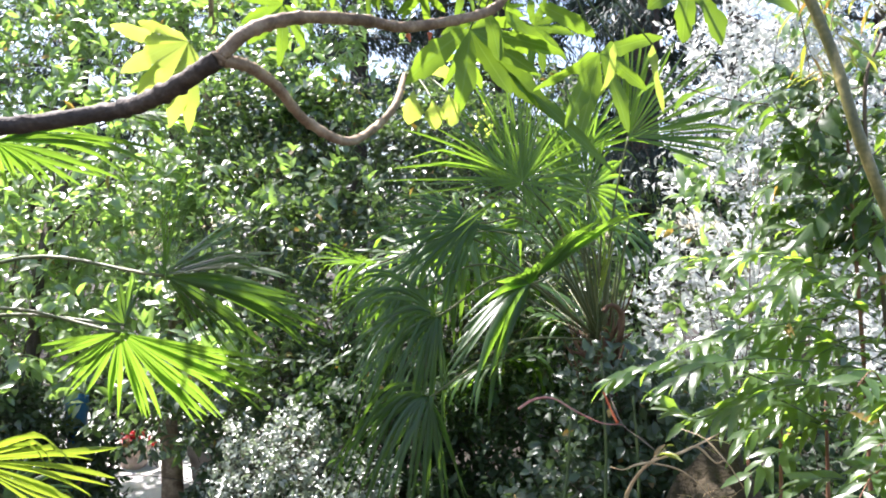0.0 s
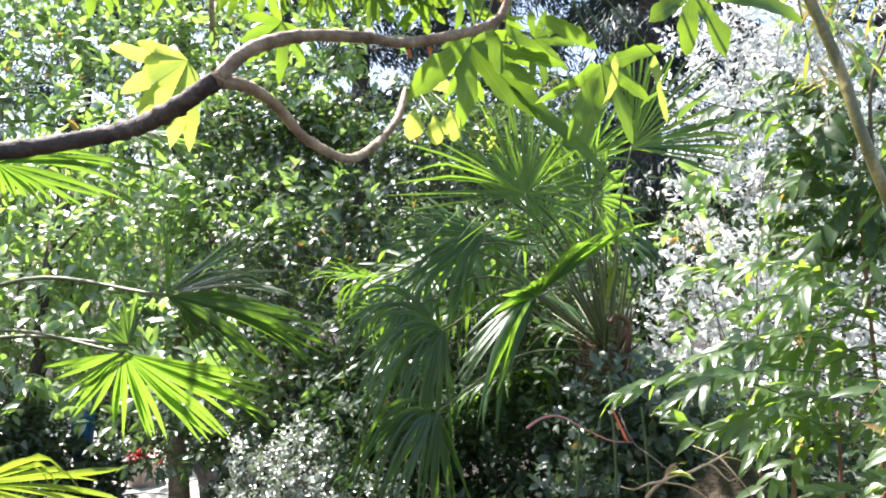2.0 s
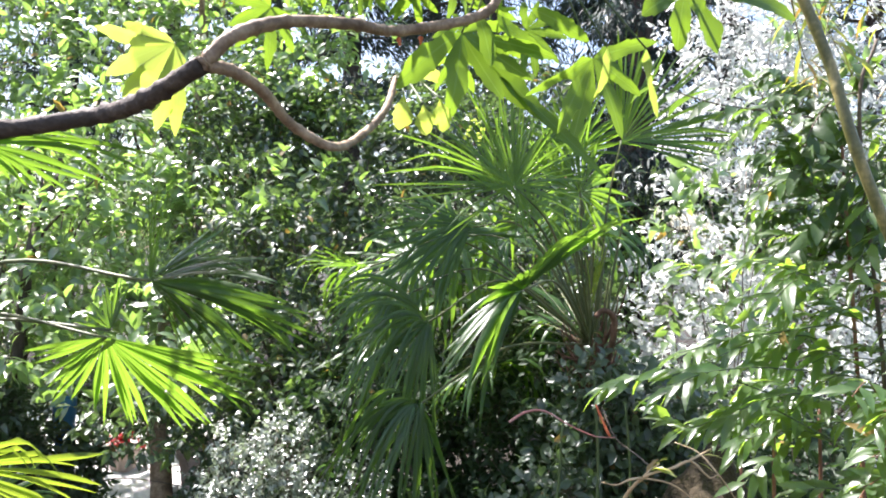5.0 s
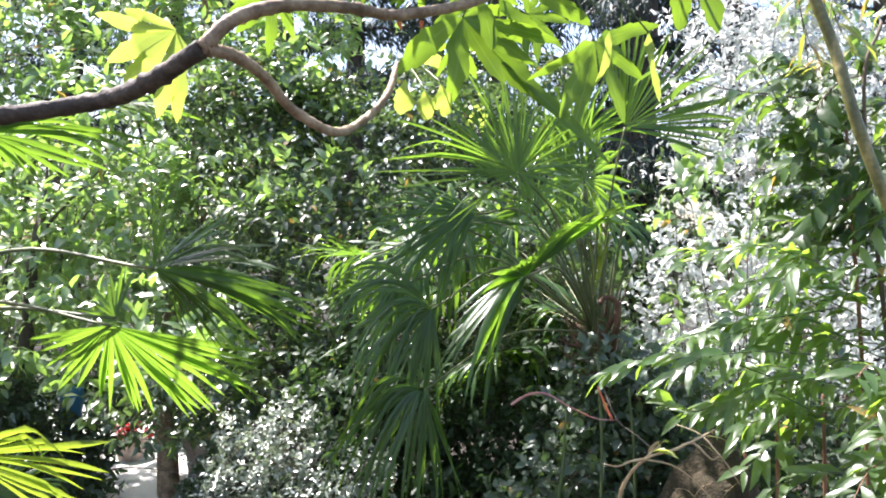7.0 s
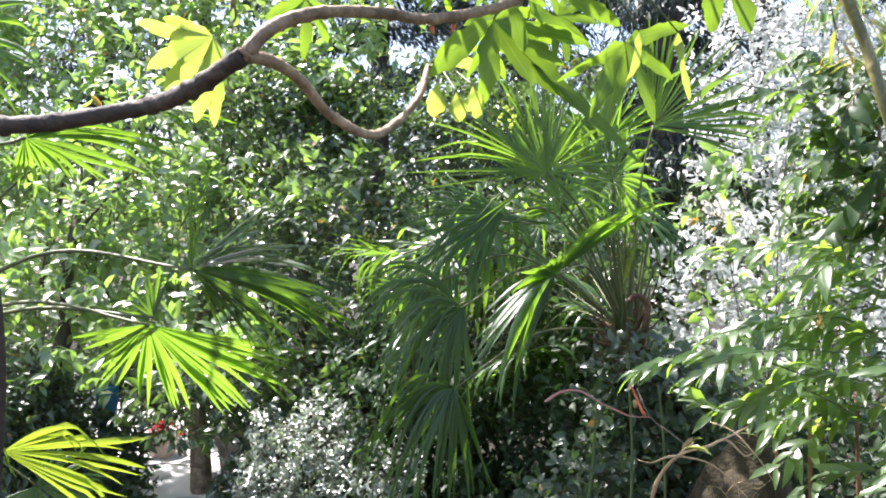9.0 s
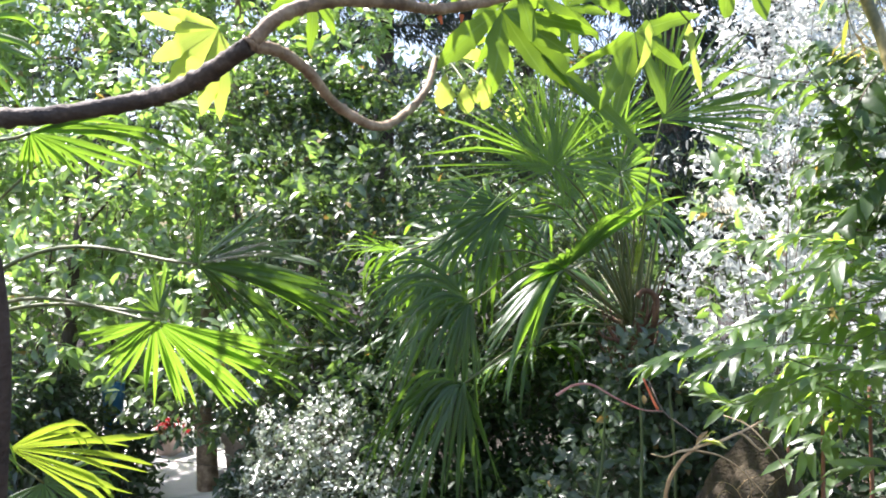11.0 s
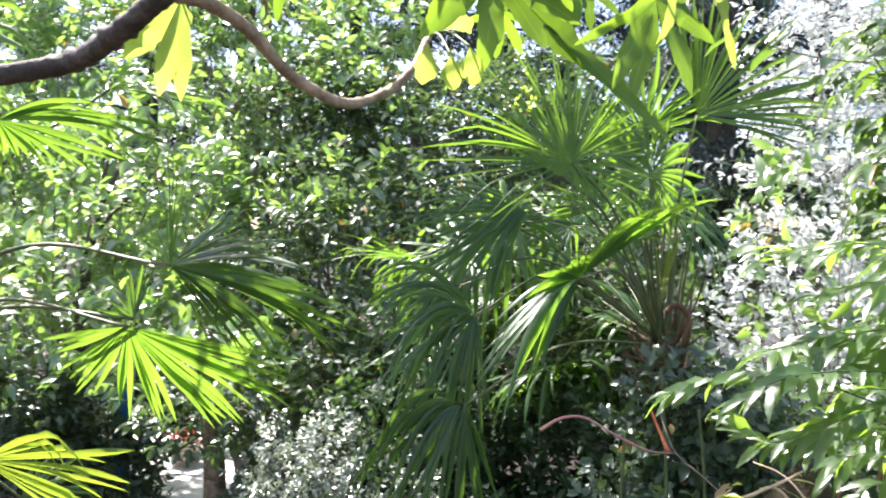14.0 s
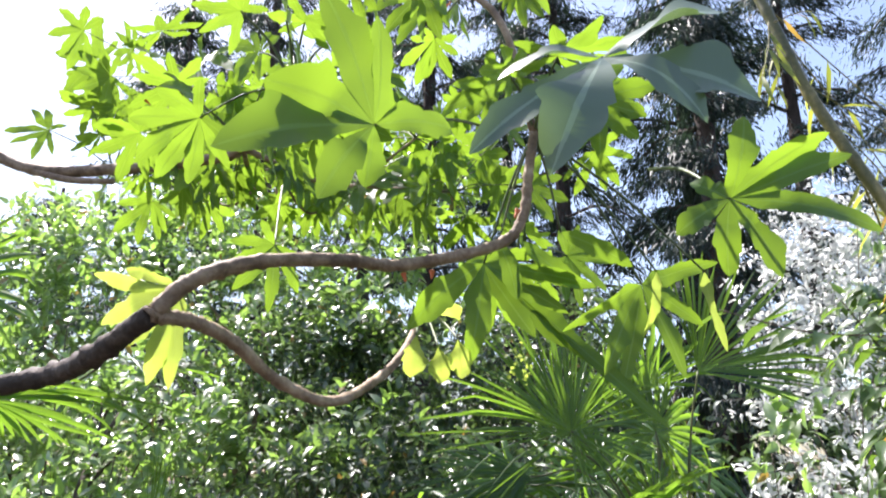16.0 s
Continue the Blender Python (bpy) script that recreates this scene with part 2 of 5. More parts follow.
def palmate(hub, axis, normal, radius, count, spread, split, widest, seed, droop=0.2, pleat=0.5, curl=0.15, steps=9, ragged=0.25):
    """A fan leaf: folded strips from one hub, grown together up to 'split' of the radius."""
    rng = random.Random(seed)
    x, y, z = axes_of(axis, normal)
    hub = Vector(hub)
    verts, faces = [], []
    da = radians(spread) / count
    for i in range(count):
        if rng.random() < 0.05:
            continue
        a = -radians(spread) / 2 + da * (i + 0.5) + rng.uniform(-0.3, 0.3) * da
        off = abs(a) / (radians(spread) / 2)
        length = radius * (1 - 0.25 * off ** 2) * rng.uniform(1 - ragged, 1.05)
        rs = split * radius * (1 - 0.15 * off) * rng.uniform(0.8, 1.15)
        base_w = rs * math.tan(da / 2)
        sag = droop * rng.choice((0.3, 0.7, 1.0, 1.3, 1.8)) * rng.uniform(0.8, 1.2)
        lifted = rng.uniform(-0.12, 0.12)
        side = rng.uniform(-0.12, 0.12)
        twist = rng.uniform(-0.9, 0.9)
        kink = rng.uniform(0.3, 0.8) if rng.random() < 0.25 else 0.0
        o = len(verts)
        for k in range(steps + 1):
            s = k / steps
            r = length * (0.015 + 0.985 * s)
            if r < rs:
                hw = r * math.tan(da / 2) * 0.95
                q = 0.0
            else:
                q = (r - rs) / (length - rs)
                hw = base_w * (1 - q ** 2.6) * widest
            aa = a + side * s * s
            d = x * math.cos(aa) + y * math.sin(aa)
            c = y * math.cos(aa) - x * math.sin(aa)
            tw = twist * q
            up = z * math.cos(tw) + c * math.sin(tw)
            c2 = c * math.cos(tw) - z * math.sin(tw)
            mid = hub + d * r + z * (curl * r * off * off + lifted * r * s)
            fall = sag * length * s ** 2.4 + kink * length * max(0.0, s - 0.7)
            mid = mid + Vector((0, 0, -fall))
            mid -= d * (fall * 0.4 * s)
            fold = pleat * hw
            verts += [mid + c2 * hw, mid + up * fold, mid - c2 * hw]
        for k in range(steps):
            b = o + 3 * k
            faces += [(b, b + 3, b + 4, b + 1), (b + 1, b + 4, b + 5, b + 2)]
    return verts, faces


LEAF_FACES = [(0, 2, 1), (0, 1, 3), (2, 5, 4, 1), (1, 4, 6, 3), (5, 7, 4), (4, 7, 6)]


def leaf_shape(length, width, fold=0.25, bend=0.2, blunt=0.0):
    """One leaf along +x with its face up: base, midrib, edges, tip."""
    w = width / 2
    return np.array([(0, 0, 0), (0.33 * length, 0, 0.02 * length), (0.33 * length, w * 0.92, fold * w), (0.33 * length, -w * 0.92, fold * w),
                     (0.7 * length, 0, -bend * 0.35 * length), (0.7 * length, w * (0.7 + 0.2 * blunt), fold * w - bend * 0.35 * length),
                     (0.7 * length, -w * (0.7 + 0.2 * blunt), fold * w - bend * 0.35 * length), (length, 0, -bend * length)])


def frames_for(rng, dirs, lift, jitter):
    """Turning matrices for leaves that point along dirs and face roughly upwards."""
    d = dirs / np.linalg.norm(dirs, axis=1, keepdims=True)
    n = np.tile(np.array(lift, dtype=float), (len(d), 1)) + rng.normal(0, jitter, d.shape)
    n -= d * np.sum(n * d, axis=1, keepdims=True)
    n /= np.linalg.norm(n, axis=1, keepdims=True) + 1e-9
    return np.stack([d, np.cross(n, d), n], axis=2)


def leaf_mass(places, turns, sizes, shape):
    """Many leaves in one geometry."""
    v = np.einsum("nij,kj->nki", turns, shape) * sizes[:, None, None] + places[:, None, :]
    faces = [tuple(i + 8 * n for i in f) for n in range(len(places)) for f in LEAF_FACES]
    return v.reshape(-1, 3), faces


def needle_mass(places, turns, sizes, length, width):
    """Many narrow needles, each a slim rhombus, in one geometry."""
    shape = np.array([(0, 0, 0), (0.4 * length, width / 2, 0), (length, 0, -0.2 * length), (0.4 * length, -width / 2, 0)])
    v = np.einsum("nij,kj->nki", turns, shape) * sizes[:, None, None] + places[:, None, :]
    return v.reshape(-1, 3), np.arange(4 * len(places)).reshape(-1, 4).tolist()


def sprigs(rng, blobs, per_sprig, sprig_length):
    """Leaf places and directions on short twigs that fill ellipsoid blobs, thicker towards their outsides."""
    places, dirs, twigs = [], [], []
    for (cx, cy, cz), (rx, ry, rz), count in blobs:
        u = rng.normal(0, 1, (count, 3))
        u /= np.linalg.norm(u, axis=1, keepdims=True)
        r = rng.uniform(0.08, 1, (count, 1)) ** 0.45
        lump = 1 + 0.16 * np.sin(5 * u[:, :1] + 3 * u[:, 2:]) + 0.12 * np.sin(9 * u[:, 1:2] + 4 * u[:, :1])
        c = np.array((cx, cy, cz)) + u * r * lump * np.array((rx, ry, rz))
        out = u + np.array((0, 0, 0.35)) + rng.normal(0, 0.5, u.shape)
        out /= np.linalg.norm(out, axis=1, keepdims=True)
        for k in range(per_sprig):
            s = (k + 0.5) / per_sprig
            places.append(c + out * sprig_length * s + rng.normal(0, 0.006, c.shape))
            side = np.cross(out, rng.normal(0, 1, c.shape))
            side /= np.linalg.norm(side, axis=1, keepdims=True)
            dirs.append(out * (0.35 + 0.5 * s) + side + np.array((0, 0, -0.15)))
        twigs.append((c, c + out * sprig_length))
    return np.concatenate(places), np.concatenate(dirs), twigs


def thin_twigs(rng, twigs, share, r=0.002):
    verts, faces = [], []
    for a, b in twigs:
        for i in np.nonzero(rng.random(len(a)) < share)[0]:
            p, q = Vector(a[i]) - (Vector(b[i]) - Vector(a[i])) * 1.2, Vector(b[i])
            d = (q - p).normalized()
            s1 = d.orthogonal().normalized() * r
            s2 = d.cross(s1)
            o = len(verts)
            verts += [p + s1, p - 0.5 * s1 + 0.87 * s2, p - 0.5 * s1 - 0.87 * s2, q]
            faces += [(o, o + 1, o + 3), (o + 1, o + 2, o + 3), (o + 2, o, o + 3)]
    return verts, faces


def shrub(name, base, blobs, leaf, mat, label, category, stems, seed, per_sprig=6, sprig=0.12, lift=(-0.35, -0.45, 0.75), jitter=0.5, singles=0, near=None,
          bark=TWIG, stem_r=0.012, group="", twig_share=0.35, size_range=(0.6, 1.15), bend=0.2):
    """A bush: stems from its foot, twigs, and a crown of single leaves."""
    rng = np.random.default_rng(seed)
    ob = root(name, base, label, category, group)
    places, dirs, twigs = sprigs(rng, blobs, per_sprig, sprig)
    turns = frames_for(rng, dirs, lift, jitter)
    sizes = rng.uniform(*size_range, len(places))
    shape = leaf_shape(leaf[0], leaf[1], 0.3, bend)
    if singles:
        order = np.argsort(np.linalg.norm(places - np.array(near), axis=1))
        pick = order[:: max(1, 2)][:singles]
        shared = mesh_of("leaf", shape, LEAF_FACES, mat)
        for i in pick:
            lf = new("leaf", shared)
            lf.parent = ob
            m = Matrix([list(turns[i][k]) for k in range(3)]).to_4x4()
            lf.matrix_basis = Matrix.Translation(Vector(places[i]) - Vector(base)) @ m @ Matrix.Scale(float(sizes[i]), 4)
        keep = np.ones(len(places), bool)
        keep[pick] = False
        places, turns, sizes = places[keep], turns[keep], sizes[keep]
    part("crown", leaf_mass(places, turns, sizes, shape), mat, ob, kind="stuff")
    rr = random.Random(seed)
    for k in range(stems):
        c, r, _ = blobs[k % len(blobs)]
        top = Vector((c[0] + rr.uniform(-0.7, 0.7) * r[0], c[1] + rr.uniform(-0.7, 0.4) * r[1], c[2] + rr.uniform(0.0, 0.8) * r[2]))
        foot = Vector(base) + Vector((rr.uniform(-0.2, 0.2) + 0.2 * (top.x - base[0]), rr.uniform(-0.1, 0.1), 0))
        mid = foot.lerp(top, 0.5) + Vector((rr.uniform(-0.15, 0.15), rr.uniform(-0.1, 0.1), 0.1))
        part("stem", tube([foot, mid, top], stem_r * rr.uniform(0.7, 1.3), stem_r * 0.3, 6, 6, 0.08, seed=k), bark, ob)
    if twig_share:
        part("twig", thin_twigs(rng, twigs, twig_share), bark, ob, kind="stuff", smooth=False)
    return ob


# ---- ground and paving ----
def ground_height(x, y):
    far = max(0.0, math.hypot(x, y) - 9.0)
    return 0.03 * math.sin(1.7 * x + 0.6) * math.sin(1.3 * y) + 0.015 * math.sin(5.1 * x) * math.sin(4.3 * y + 1) - 0.02 + 0.01 * min(far, 30)


def ground():
    ticks = [-1500, -600, -250, -100, -50, -30, -20, -15] + [-12 + 0.4 * i for i in range(61)] + [15, 20, 30, 50, 100, 250, 600, 1500]
    verts = [(x, y + 4, ground_height(x, y + 4) if abs(x) < 60 and abs(y) < 60 else 0.3) for y in ticks for x in ticks]
    n = len(ticks)
    faces = [(j * n + i, j * n + i + 1, (j + 1) * n + i + 1, (j + 1) * n + i) for j in range(n - 1) for i in range(n - 1)]
    ob = new("ground", mesh_of("ground", verts, faces, SOIL))
    tagged(ob, "dark garden soil with leaf litter", "ground", kind="structure")


ground()


def slab(x, y, w, d, turn, parent, seed):
    """A worn paving slab with bevelled rim."""
    rng = random.Random(seed)
    outline = []
    for cx, cy in ((-1, -1), (1, -1), (1, 1), (-1, 1)):
        outline.append((cx * w / 2 * rng.uniform(0.94, 1), cy * d / 2 * rng.uniform(0.94, 1)))
    verts = []
    for inset, z in ((0, -0.06), (0, 0.035), (0.012, 0.045)):
        for px, py in outline:
            q = Vector((px - math.copysign(inset, px), py - math.copysign(inset, py), 0))
            q.rotate(Euler((0, 0, turn)))
            verts.append((x + q.x, y + q.y, z + rng.uniform(-0.002, 0.002)))
    faces = [(8, 9, 10, 11)]
    for a in (0, 4):
        faces += [(a + k, a + (k + 1) % 4, a + 4 + (k + 1) % 4, a + 4 + k) for k in range(4)]
    return part("slab", (verts, faces), PAVING, parent, smooth=False)


path = root("path", (-2.3, 5.4, 0), "pale sunlit paving slabs of a garden path", "path", kind="structure")
for j in range(9):
    for i in range(3):
        slab(-1.75 - 0.3 * j + 0.50 * i, 4.75 + 0.42 * j + 0.30 * i, 0.55, 0.5, 0.55 + 0.03 * ((i * 7 + j * 3) % 5 - 2), path, 31 * i + j)

# ---- far trees ----
def conifer(place, height, width, seed, label):
    rng = np.random.default_rng(seed)
    rr = random.Random(seed)
    x, y, z = place
    ob = root("conifer", place, label, "tree", "tall conifers behind the garden")
    part("trunk", tube([(x, y, z - 0.1), (x + 0.1, y, z + height * 0.5), (x + 0.05, y, z + height)], 0.2, 0.04, 10, 8, 0.06, seed=seed), BARK_DARK, ob)
    cards, dirs = [], []
    limbs = []
    for k in range(46):
        h = height * (0.14 + 0.84 * k / 46)
        a = k * 2.4 + rr.uniform(-0.4, 0.4)
        reach = width * (1.05 - h / height) ** 0.8 * rr.uniform(0.65, 1.1) + 0.2
        tip = Vector((x + math.cos(a) * reach, y + math.sin(a) * reach, z + h - reach * rr.uniform(0.15, 0.45)))
        mid = Vector((x + math.cos(a) * reach * 0.5, y + math.sin(a) * reach * 0.5, z + h + 0.02))
        root_at = Vector((x, y, z + h))
        limbs.append(tube([root_at, mid, tip], 0.035, 0.008, 5, 4, seed=k))
        n = 620
        s = rng.uniform(0.2, 1, (n, 1))
        a0, m0, t0 = np.array(root_at), np.array(mid), np.array(tip)
        line = (1 - s) ** 2 * a0 + 2 * s * (1 - s) * m0 + s * s * t0
        cards.append(line + rng.normal(0, 1, (n, 3)) * np.array((0.16, 0.16, 0.07)))
        dirs.append((t0 - a0) / reach + rng.normal(0, 0.5, (n, 3)) + np.array((0, 0, -0.7)))
    places, dirs = np.concatenate(cards), np.concatenate(dirs)
    turns = frames_for(rng, dirs, (0, 0, 1), 0.6)
    part("crown", needle_mass(places, turns, rng.uniform(0.5, 1.3, len(places)), 0.14, 0.022), NEEDLE, ob, kind="stuff")
    for g in limbs[::1]:
        part("limb", g, BARK_DARK, ob)
    return ob


for i, (x, y, h, w) in enumerate(((-1.55, 11.6, 13.0, 1.9), (0.6, 12.2, 12.5, 2.4), (2.5, 11.5, 12.0, 2.3), (4.5, 12.5, 13.0, 2.6), (6.6, 12.0, 12.0, 2.6), (-0.4, 15.0, 14.0, 2.6), (-3.4, 15.0, 15.0, 3.0), (-4.7, 12.6, 14.0, 2.5), (-6.3, 12.4, 11.0, 2.4), (-11.0, 16.0, 8.5, 2.4))):
    conifer((x, y, 0.05), h, w, 40 + i, "tall dark green conifer with drooping branches, far behind")

conifer((2.194, 9.0, 0.02), 10.9, 1.3, 61, "slim dark conifer standing close behind the glossy bush")

# ---- background shrubs ----
def bank(x0, x1, z0, z1, y0, y1, cols, rows, radii, count, seed, skew=0.0):
    """Leaf clumps on a slope that leans away as it rises."""
    rr = random.Random(seed)
    blobs = []
    for j in range(rows):
        for i in range(cols):
            u, v = (i + 0.5 + rr.uniform(-0.4, 0.4)) / cols, (j + 0.5 + rr.uniform(-0.35, 0.35)) / rows
            size = rr.uniform(0.75, 1.25)
            blobs.append(((x0 + (x1 - x0) * u + skew * v * (1 - u), y0 + (y1 - y0) * v + rr.uniform(-0.15, 0.15), z0 + (z1 - z0) * v), tuple(r * size for r in radii), int(count * size * size)))
    return blobs


shrub("laurel_bush", (-3.2, 5.2, 0), bank(-5.0, -0.75, 0.95, 4.8, 4.35, 7.5, 7, 7, (0.52, 0.22, 0.32), 42, 3),
      (0.125, 0.056), HEDGE, "large sunlit laurel bush with glossy light green leaves", "bush", 26, 1, 7, 0.18, lift=(-0.05, -0.5, 0.85), singles=300, near=(-1.2, 4.0, 2.2), twig_share=0.6)
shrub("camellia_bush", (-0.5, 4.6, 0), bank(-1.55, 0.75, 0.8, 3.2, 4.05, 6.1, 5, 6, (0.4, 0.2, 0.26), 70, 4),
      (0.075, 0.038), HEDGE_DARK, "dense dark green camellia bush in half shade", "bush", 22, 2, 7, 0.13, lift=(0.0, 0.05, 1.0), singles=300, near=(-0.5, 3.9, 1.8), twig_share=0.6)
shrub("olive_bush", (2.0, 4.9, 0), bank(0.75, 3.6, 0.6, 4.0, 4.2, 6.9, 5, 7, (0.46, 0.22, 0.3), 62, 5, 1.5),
      (0.072, 0.028), GLARE_LEAF, "pale green bush with glossy leaves, sun glare in their colour", "bush", 18, 3, 7, 0.14, lift=(-0.3, -0.5, 0.8), singles=300, near=(1.4, 3.9, 2.2))
shrub("young_laurel", (1.6, 4.25, 0), [((1.35, 4.15, 1.95), (0.3, 0.08, 0.22), 14), ((1.75, 4.15, 2.1), (0.28, 0.08, 0.2), 12), ((1.5, 4.1, 1.45), (0.35, 0.08, 0.2), 12), ((2.0, 4.2, 2.9), (0.35, 0.1, 0.4), 16)],
      (0.11, 0.05), HEDGE, "young laurel with a few bright green leaves", "bush", 5, 9, 5, 0.14, stem_r=0.006)
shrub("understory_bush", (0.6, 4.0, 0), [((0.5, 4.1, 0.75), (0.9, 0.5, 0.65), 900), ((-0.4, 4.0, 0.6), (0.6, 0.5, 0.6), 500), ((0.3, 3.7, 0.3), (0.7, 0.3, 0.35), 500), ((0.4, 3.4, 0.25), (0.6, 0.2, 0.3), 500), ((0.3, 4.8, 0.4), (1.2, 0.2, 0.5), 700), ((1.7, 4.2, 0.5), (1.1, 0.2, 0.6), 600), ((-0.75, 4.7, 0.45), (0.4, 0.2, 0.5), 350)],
      (0.06, 0.03), SHADE_LEAF, "low shaded dark green shrub beneath the palm", "bush", 6, 4, 6, 0.1)
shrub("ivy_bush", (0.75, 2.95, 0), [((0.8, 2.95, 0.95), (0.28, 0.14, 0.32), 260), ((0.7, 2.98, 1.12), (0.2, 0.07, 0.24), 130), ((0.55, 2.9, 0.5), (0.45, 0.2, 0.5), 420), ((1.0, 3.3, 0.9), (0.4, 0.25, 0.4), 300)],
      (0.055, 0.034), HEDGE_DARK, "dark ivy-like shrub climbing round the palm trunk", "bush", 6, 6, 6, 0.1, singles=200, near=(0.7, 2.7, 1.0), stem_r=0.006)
shrub("small_leaved_bush", (-0.95, 3.7, 0), [((-0.98, 3.8, 0.55), (0.2, 0.2, 0.3), 270), ((-0.72, 3.7, 0.74), (0.19, 0.18, 0.22), 230), ((-0.5, 3.5, 0.4), (0.25, 0.25, 0.34), 290), ((-0.85, 3.6, 0.3), (0.25, 0.2, 0.3), 220), ((-0.35, 3.55, 0.68), (0.12, 0.1, 0.14), 70)],
      (0.034, 0.014), SMALL, "low rounded shrub with tiny silvery leaves", "bush", 6, 5, 8, 0.07, stem_r=0.006)
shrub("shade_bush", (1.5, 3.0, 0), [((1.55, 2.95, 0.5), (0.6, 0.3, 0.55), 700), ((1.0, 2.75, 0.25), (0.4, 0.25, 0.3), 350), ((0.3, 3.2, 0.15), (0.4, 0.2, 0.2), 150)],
      (0.06, 0.032), SHADE_LEAF, "low dark leafy undergrowth in deep shade", "bush", 6, 8, 6, 0.1, stem_r=0.006)
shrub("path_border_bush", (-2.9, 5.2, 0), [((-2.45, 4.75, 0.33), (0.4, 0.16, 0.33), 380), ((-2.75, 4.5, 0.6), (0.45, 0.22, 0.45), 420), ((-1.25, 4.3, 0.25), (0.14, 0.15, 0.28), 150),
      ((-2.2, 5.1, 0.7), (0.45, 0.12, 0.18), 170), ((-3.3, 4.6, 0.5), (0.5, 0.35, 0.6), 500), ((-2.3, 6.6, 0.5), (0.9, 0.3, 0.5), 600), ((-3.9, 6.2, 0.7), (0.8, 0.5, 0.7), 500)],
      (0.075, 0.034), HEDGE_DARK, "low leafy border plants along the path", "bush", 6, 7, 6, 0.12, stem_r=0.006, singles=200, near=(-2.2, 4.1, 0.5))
for i, (x, y, h) in enumerate(((-6.0, 9.0, 2.4), (-3.0, 9.5, 2.4), (0.5, 8.5, 2.0), (4.0, 8.0, 2.4), (7.0, 9.0, 2.8), (-9.5, 10.0, 2.6))):
    shrub("hedge_tree", (x, y, 0), [((x, y, h * 0.75), (1.9, 1.0, h * 0.8), 1200)], (0.13, 0.065), HEDGE, "leafy broadleaved tree beyond the path", "tree", 5, 20 + i, 6, 0.25,
          group="broadleaved trees behind the garden", stem_r=0.05, bark=BARK_DARK)

# ---- slender tree over the path ----
tree = root("slender_tree", (-1.71, 4.75, 0.228), "slender brown tree trunk rising beside the paved path", "tree")
part("trunk", tube([(-1.71, 4.75, 0.164), (-1.721, 4.75, 0.483), (-1.765, 4.78, 0.831), (-1.86, 5.3, 1.5), (-2.03, 6.2, 2.6), (-2.15, 6.8, 4.107)], 0.07, 0.04, 12, 8, 0.03, seed=4), BARK, tree)
for k, (a, b, c) in enumerate((((-2.03, 6.2, 2.6), (-2.4, 6.3, 3.1), (-2.8, 6.4, 3.5)), ((-2.08, 6.5, 3.3), (-1.9, 5.95, 4.0), (-1.75, 5.75, 4.7)))):
    part("limb", tube([a, b, c], 0.03, 0.008, 7, 6, 0.05, seed=k), BARK, tree)
_rng = np.random.default_rng(77)
# The second, higher clump and its limb are added to shade the camellia.
_pl, _dr, _tw = sprigs(_rng, [((-2.5, 6.5, 3.6), (0.8, 0.5, 0.45), 70), ((-1.75, 5.75, 4.7), (0.75, 0.5, 0.45), 120)], 7, 0.15)
part("crown", leaf_mass(_pl, frames_for(_rng, _dr, (0, 0, 1), 0.55), _rng.uniform(0.6, 1.2, len(_pl)), leaf_shape(0.08, 0.034, 0.3, 0.2)), HEDGE, tree, kind="stuff")
part("twig", thin_twigs(_rng, _tw, 0.5), TWIG, tree, kind="stuff", smooth=False)


slim = root("slim_tree", (-2.62, 4.75, 0), "slim dark tree trunk among the laurel leaves", "tree")
part("trunk", tube([(-2.62, 4.75, -0.05), (-2.63, 4.76, 0.8), (-2.6, 4.8, 1.6), (-2.63, 5.0, 2.0), (-2.66, 5.3, 2.3)], 0.055, 0.012, 12, 10, 0.08, 0.08, 9), BARK_DARK, slim)
for k, (a, c) in enumerate((((-2.61, 4.9, 1.8), (-2.35, 5.3, 2.3)), ((-2.63, 5.0, 2.0), (-2.9, 5.4, 2.5)))):
    part("limb", tube([a, Vector(a).lerp(Vector(c), 0.5) + Vector((0.03, 0, 0.05)), c], 0.012, 0.004, 7, 6, 0.06, seed=50 + k), BARK_DARK, slim)


# ---- palms ----
def fan(palm, hub, axis, normal, radius, crown, seed, count=34, spread=290, droop=0.2, split=0.42, mat=PALM, label="", curl=0.12, sag=0.12, thick=0.0045, pleat=0.6, wide=0.8, ragged=0.25):
    """A fan leaf on its stalk."""
    hub, crown = Vector(hub), Vector(crown)
    mid = crown.lerp(hub, 0.55) + Vector((0, 0, sag))
    stalk = part("leaf_stalk", tube([crown, mid, hub], thick * 1.15, thick, 6, 8, 0.03, seed=seed), PETIOLE, palm)
    blade = palmate(hub, axis, normal, radius, count, spread, split, wide, seed, droop, pleat, curl, ragged=ragged)
    part("fan_blade", blade, mat, stalk, label, ribbed=True)


EDGE = None
GLOSS, SHEEN, GLOW = (-0.05, -0.56, 0.82), (-0.34, -0.53, 0.77), (0.35, -0.75, -0.45)


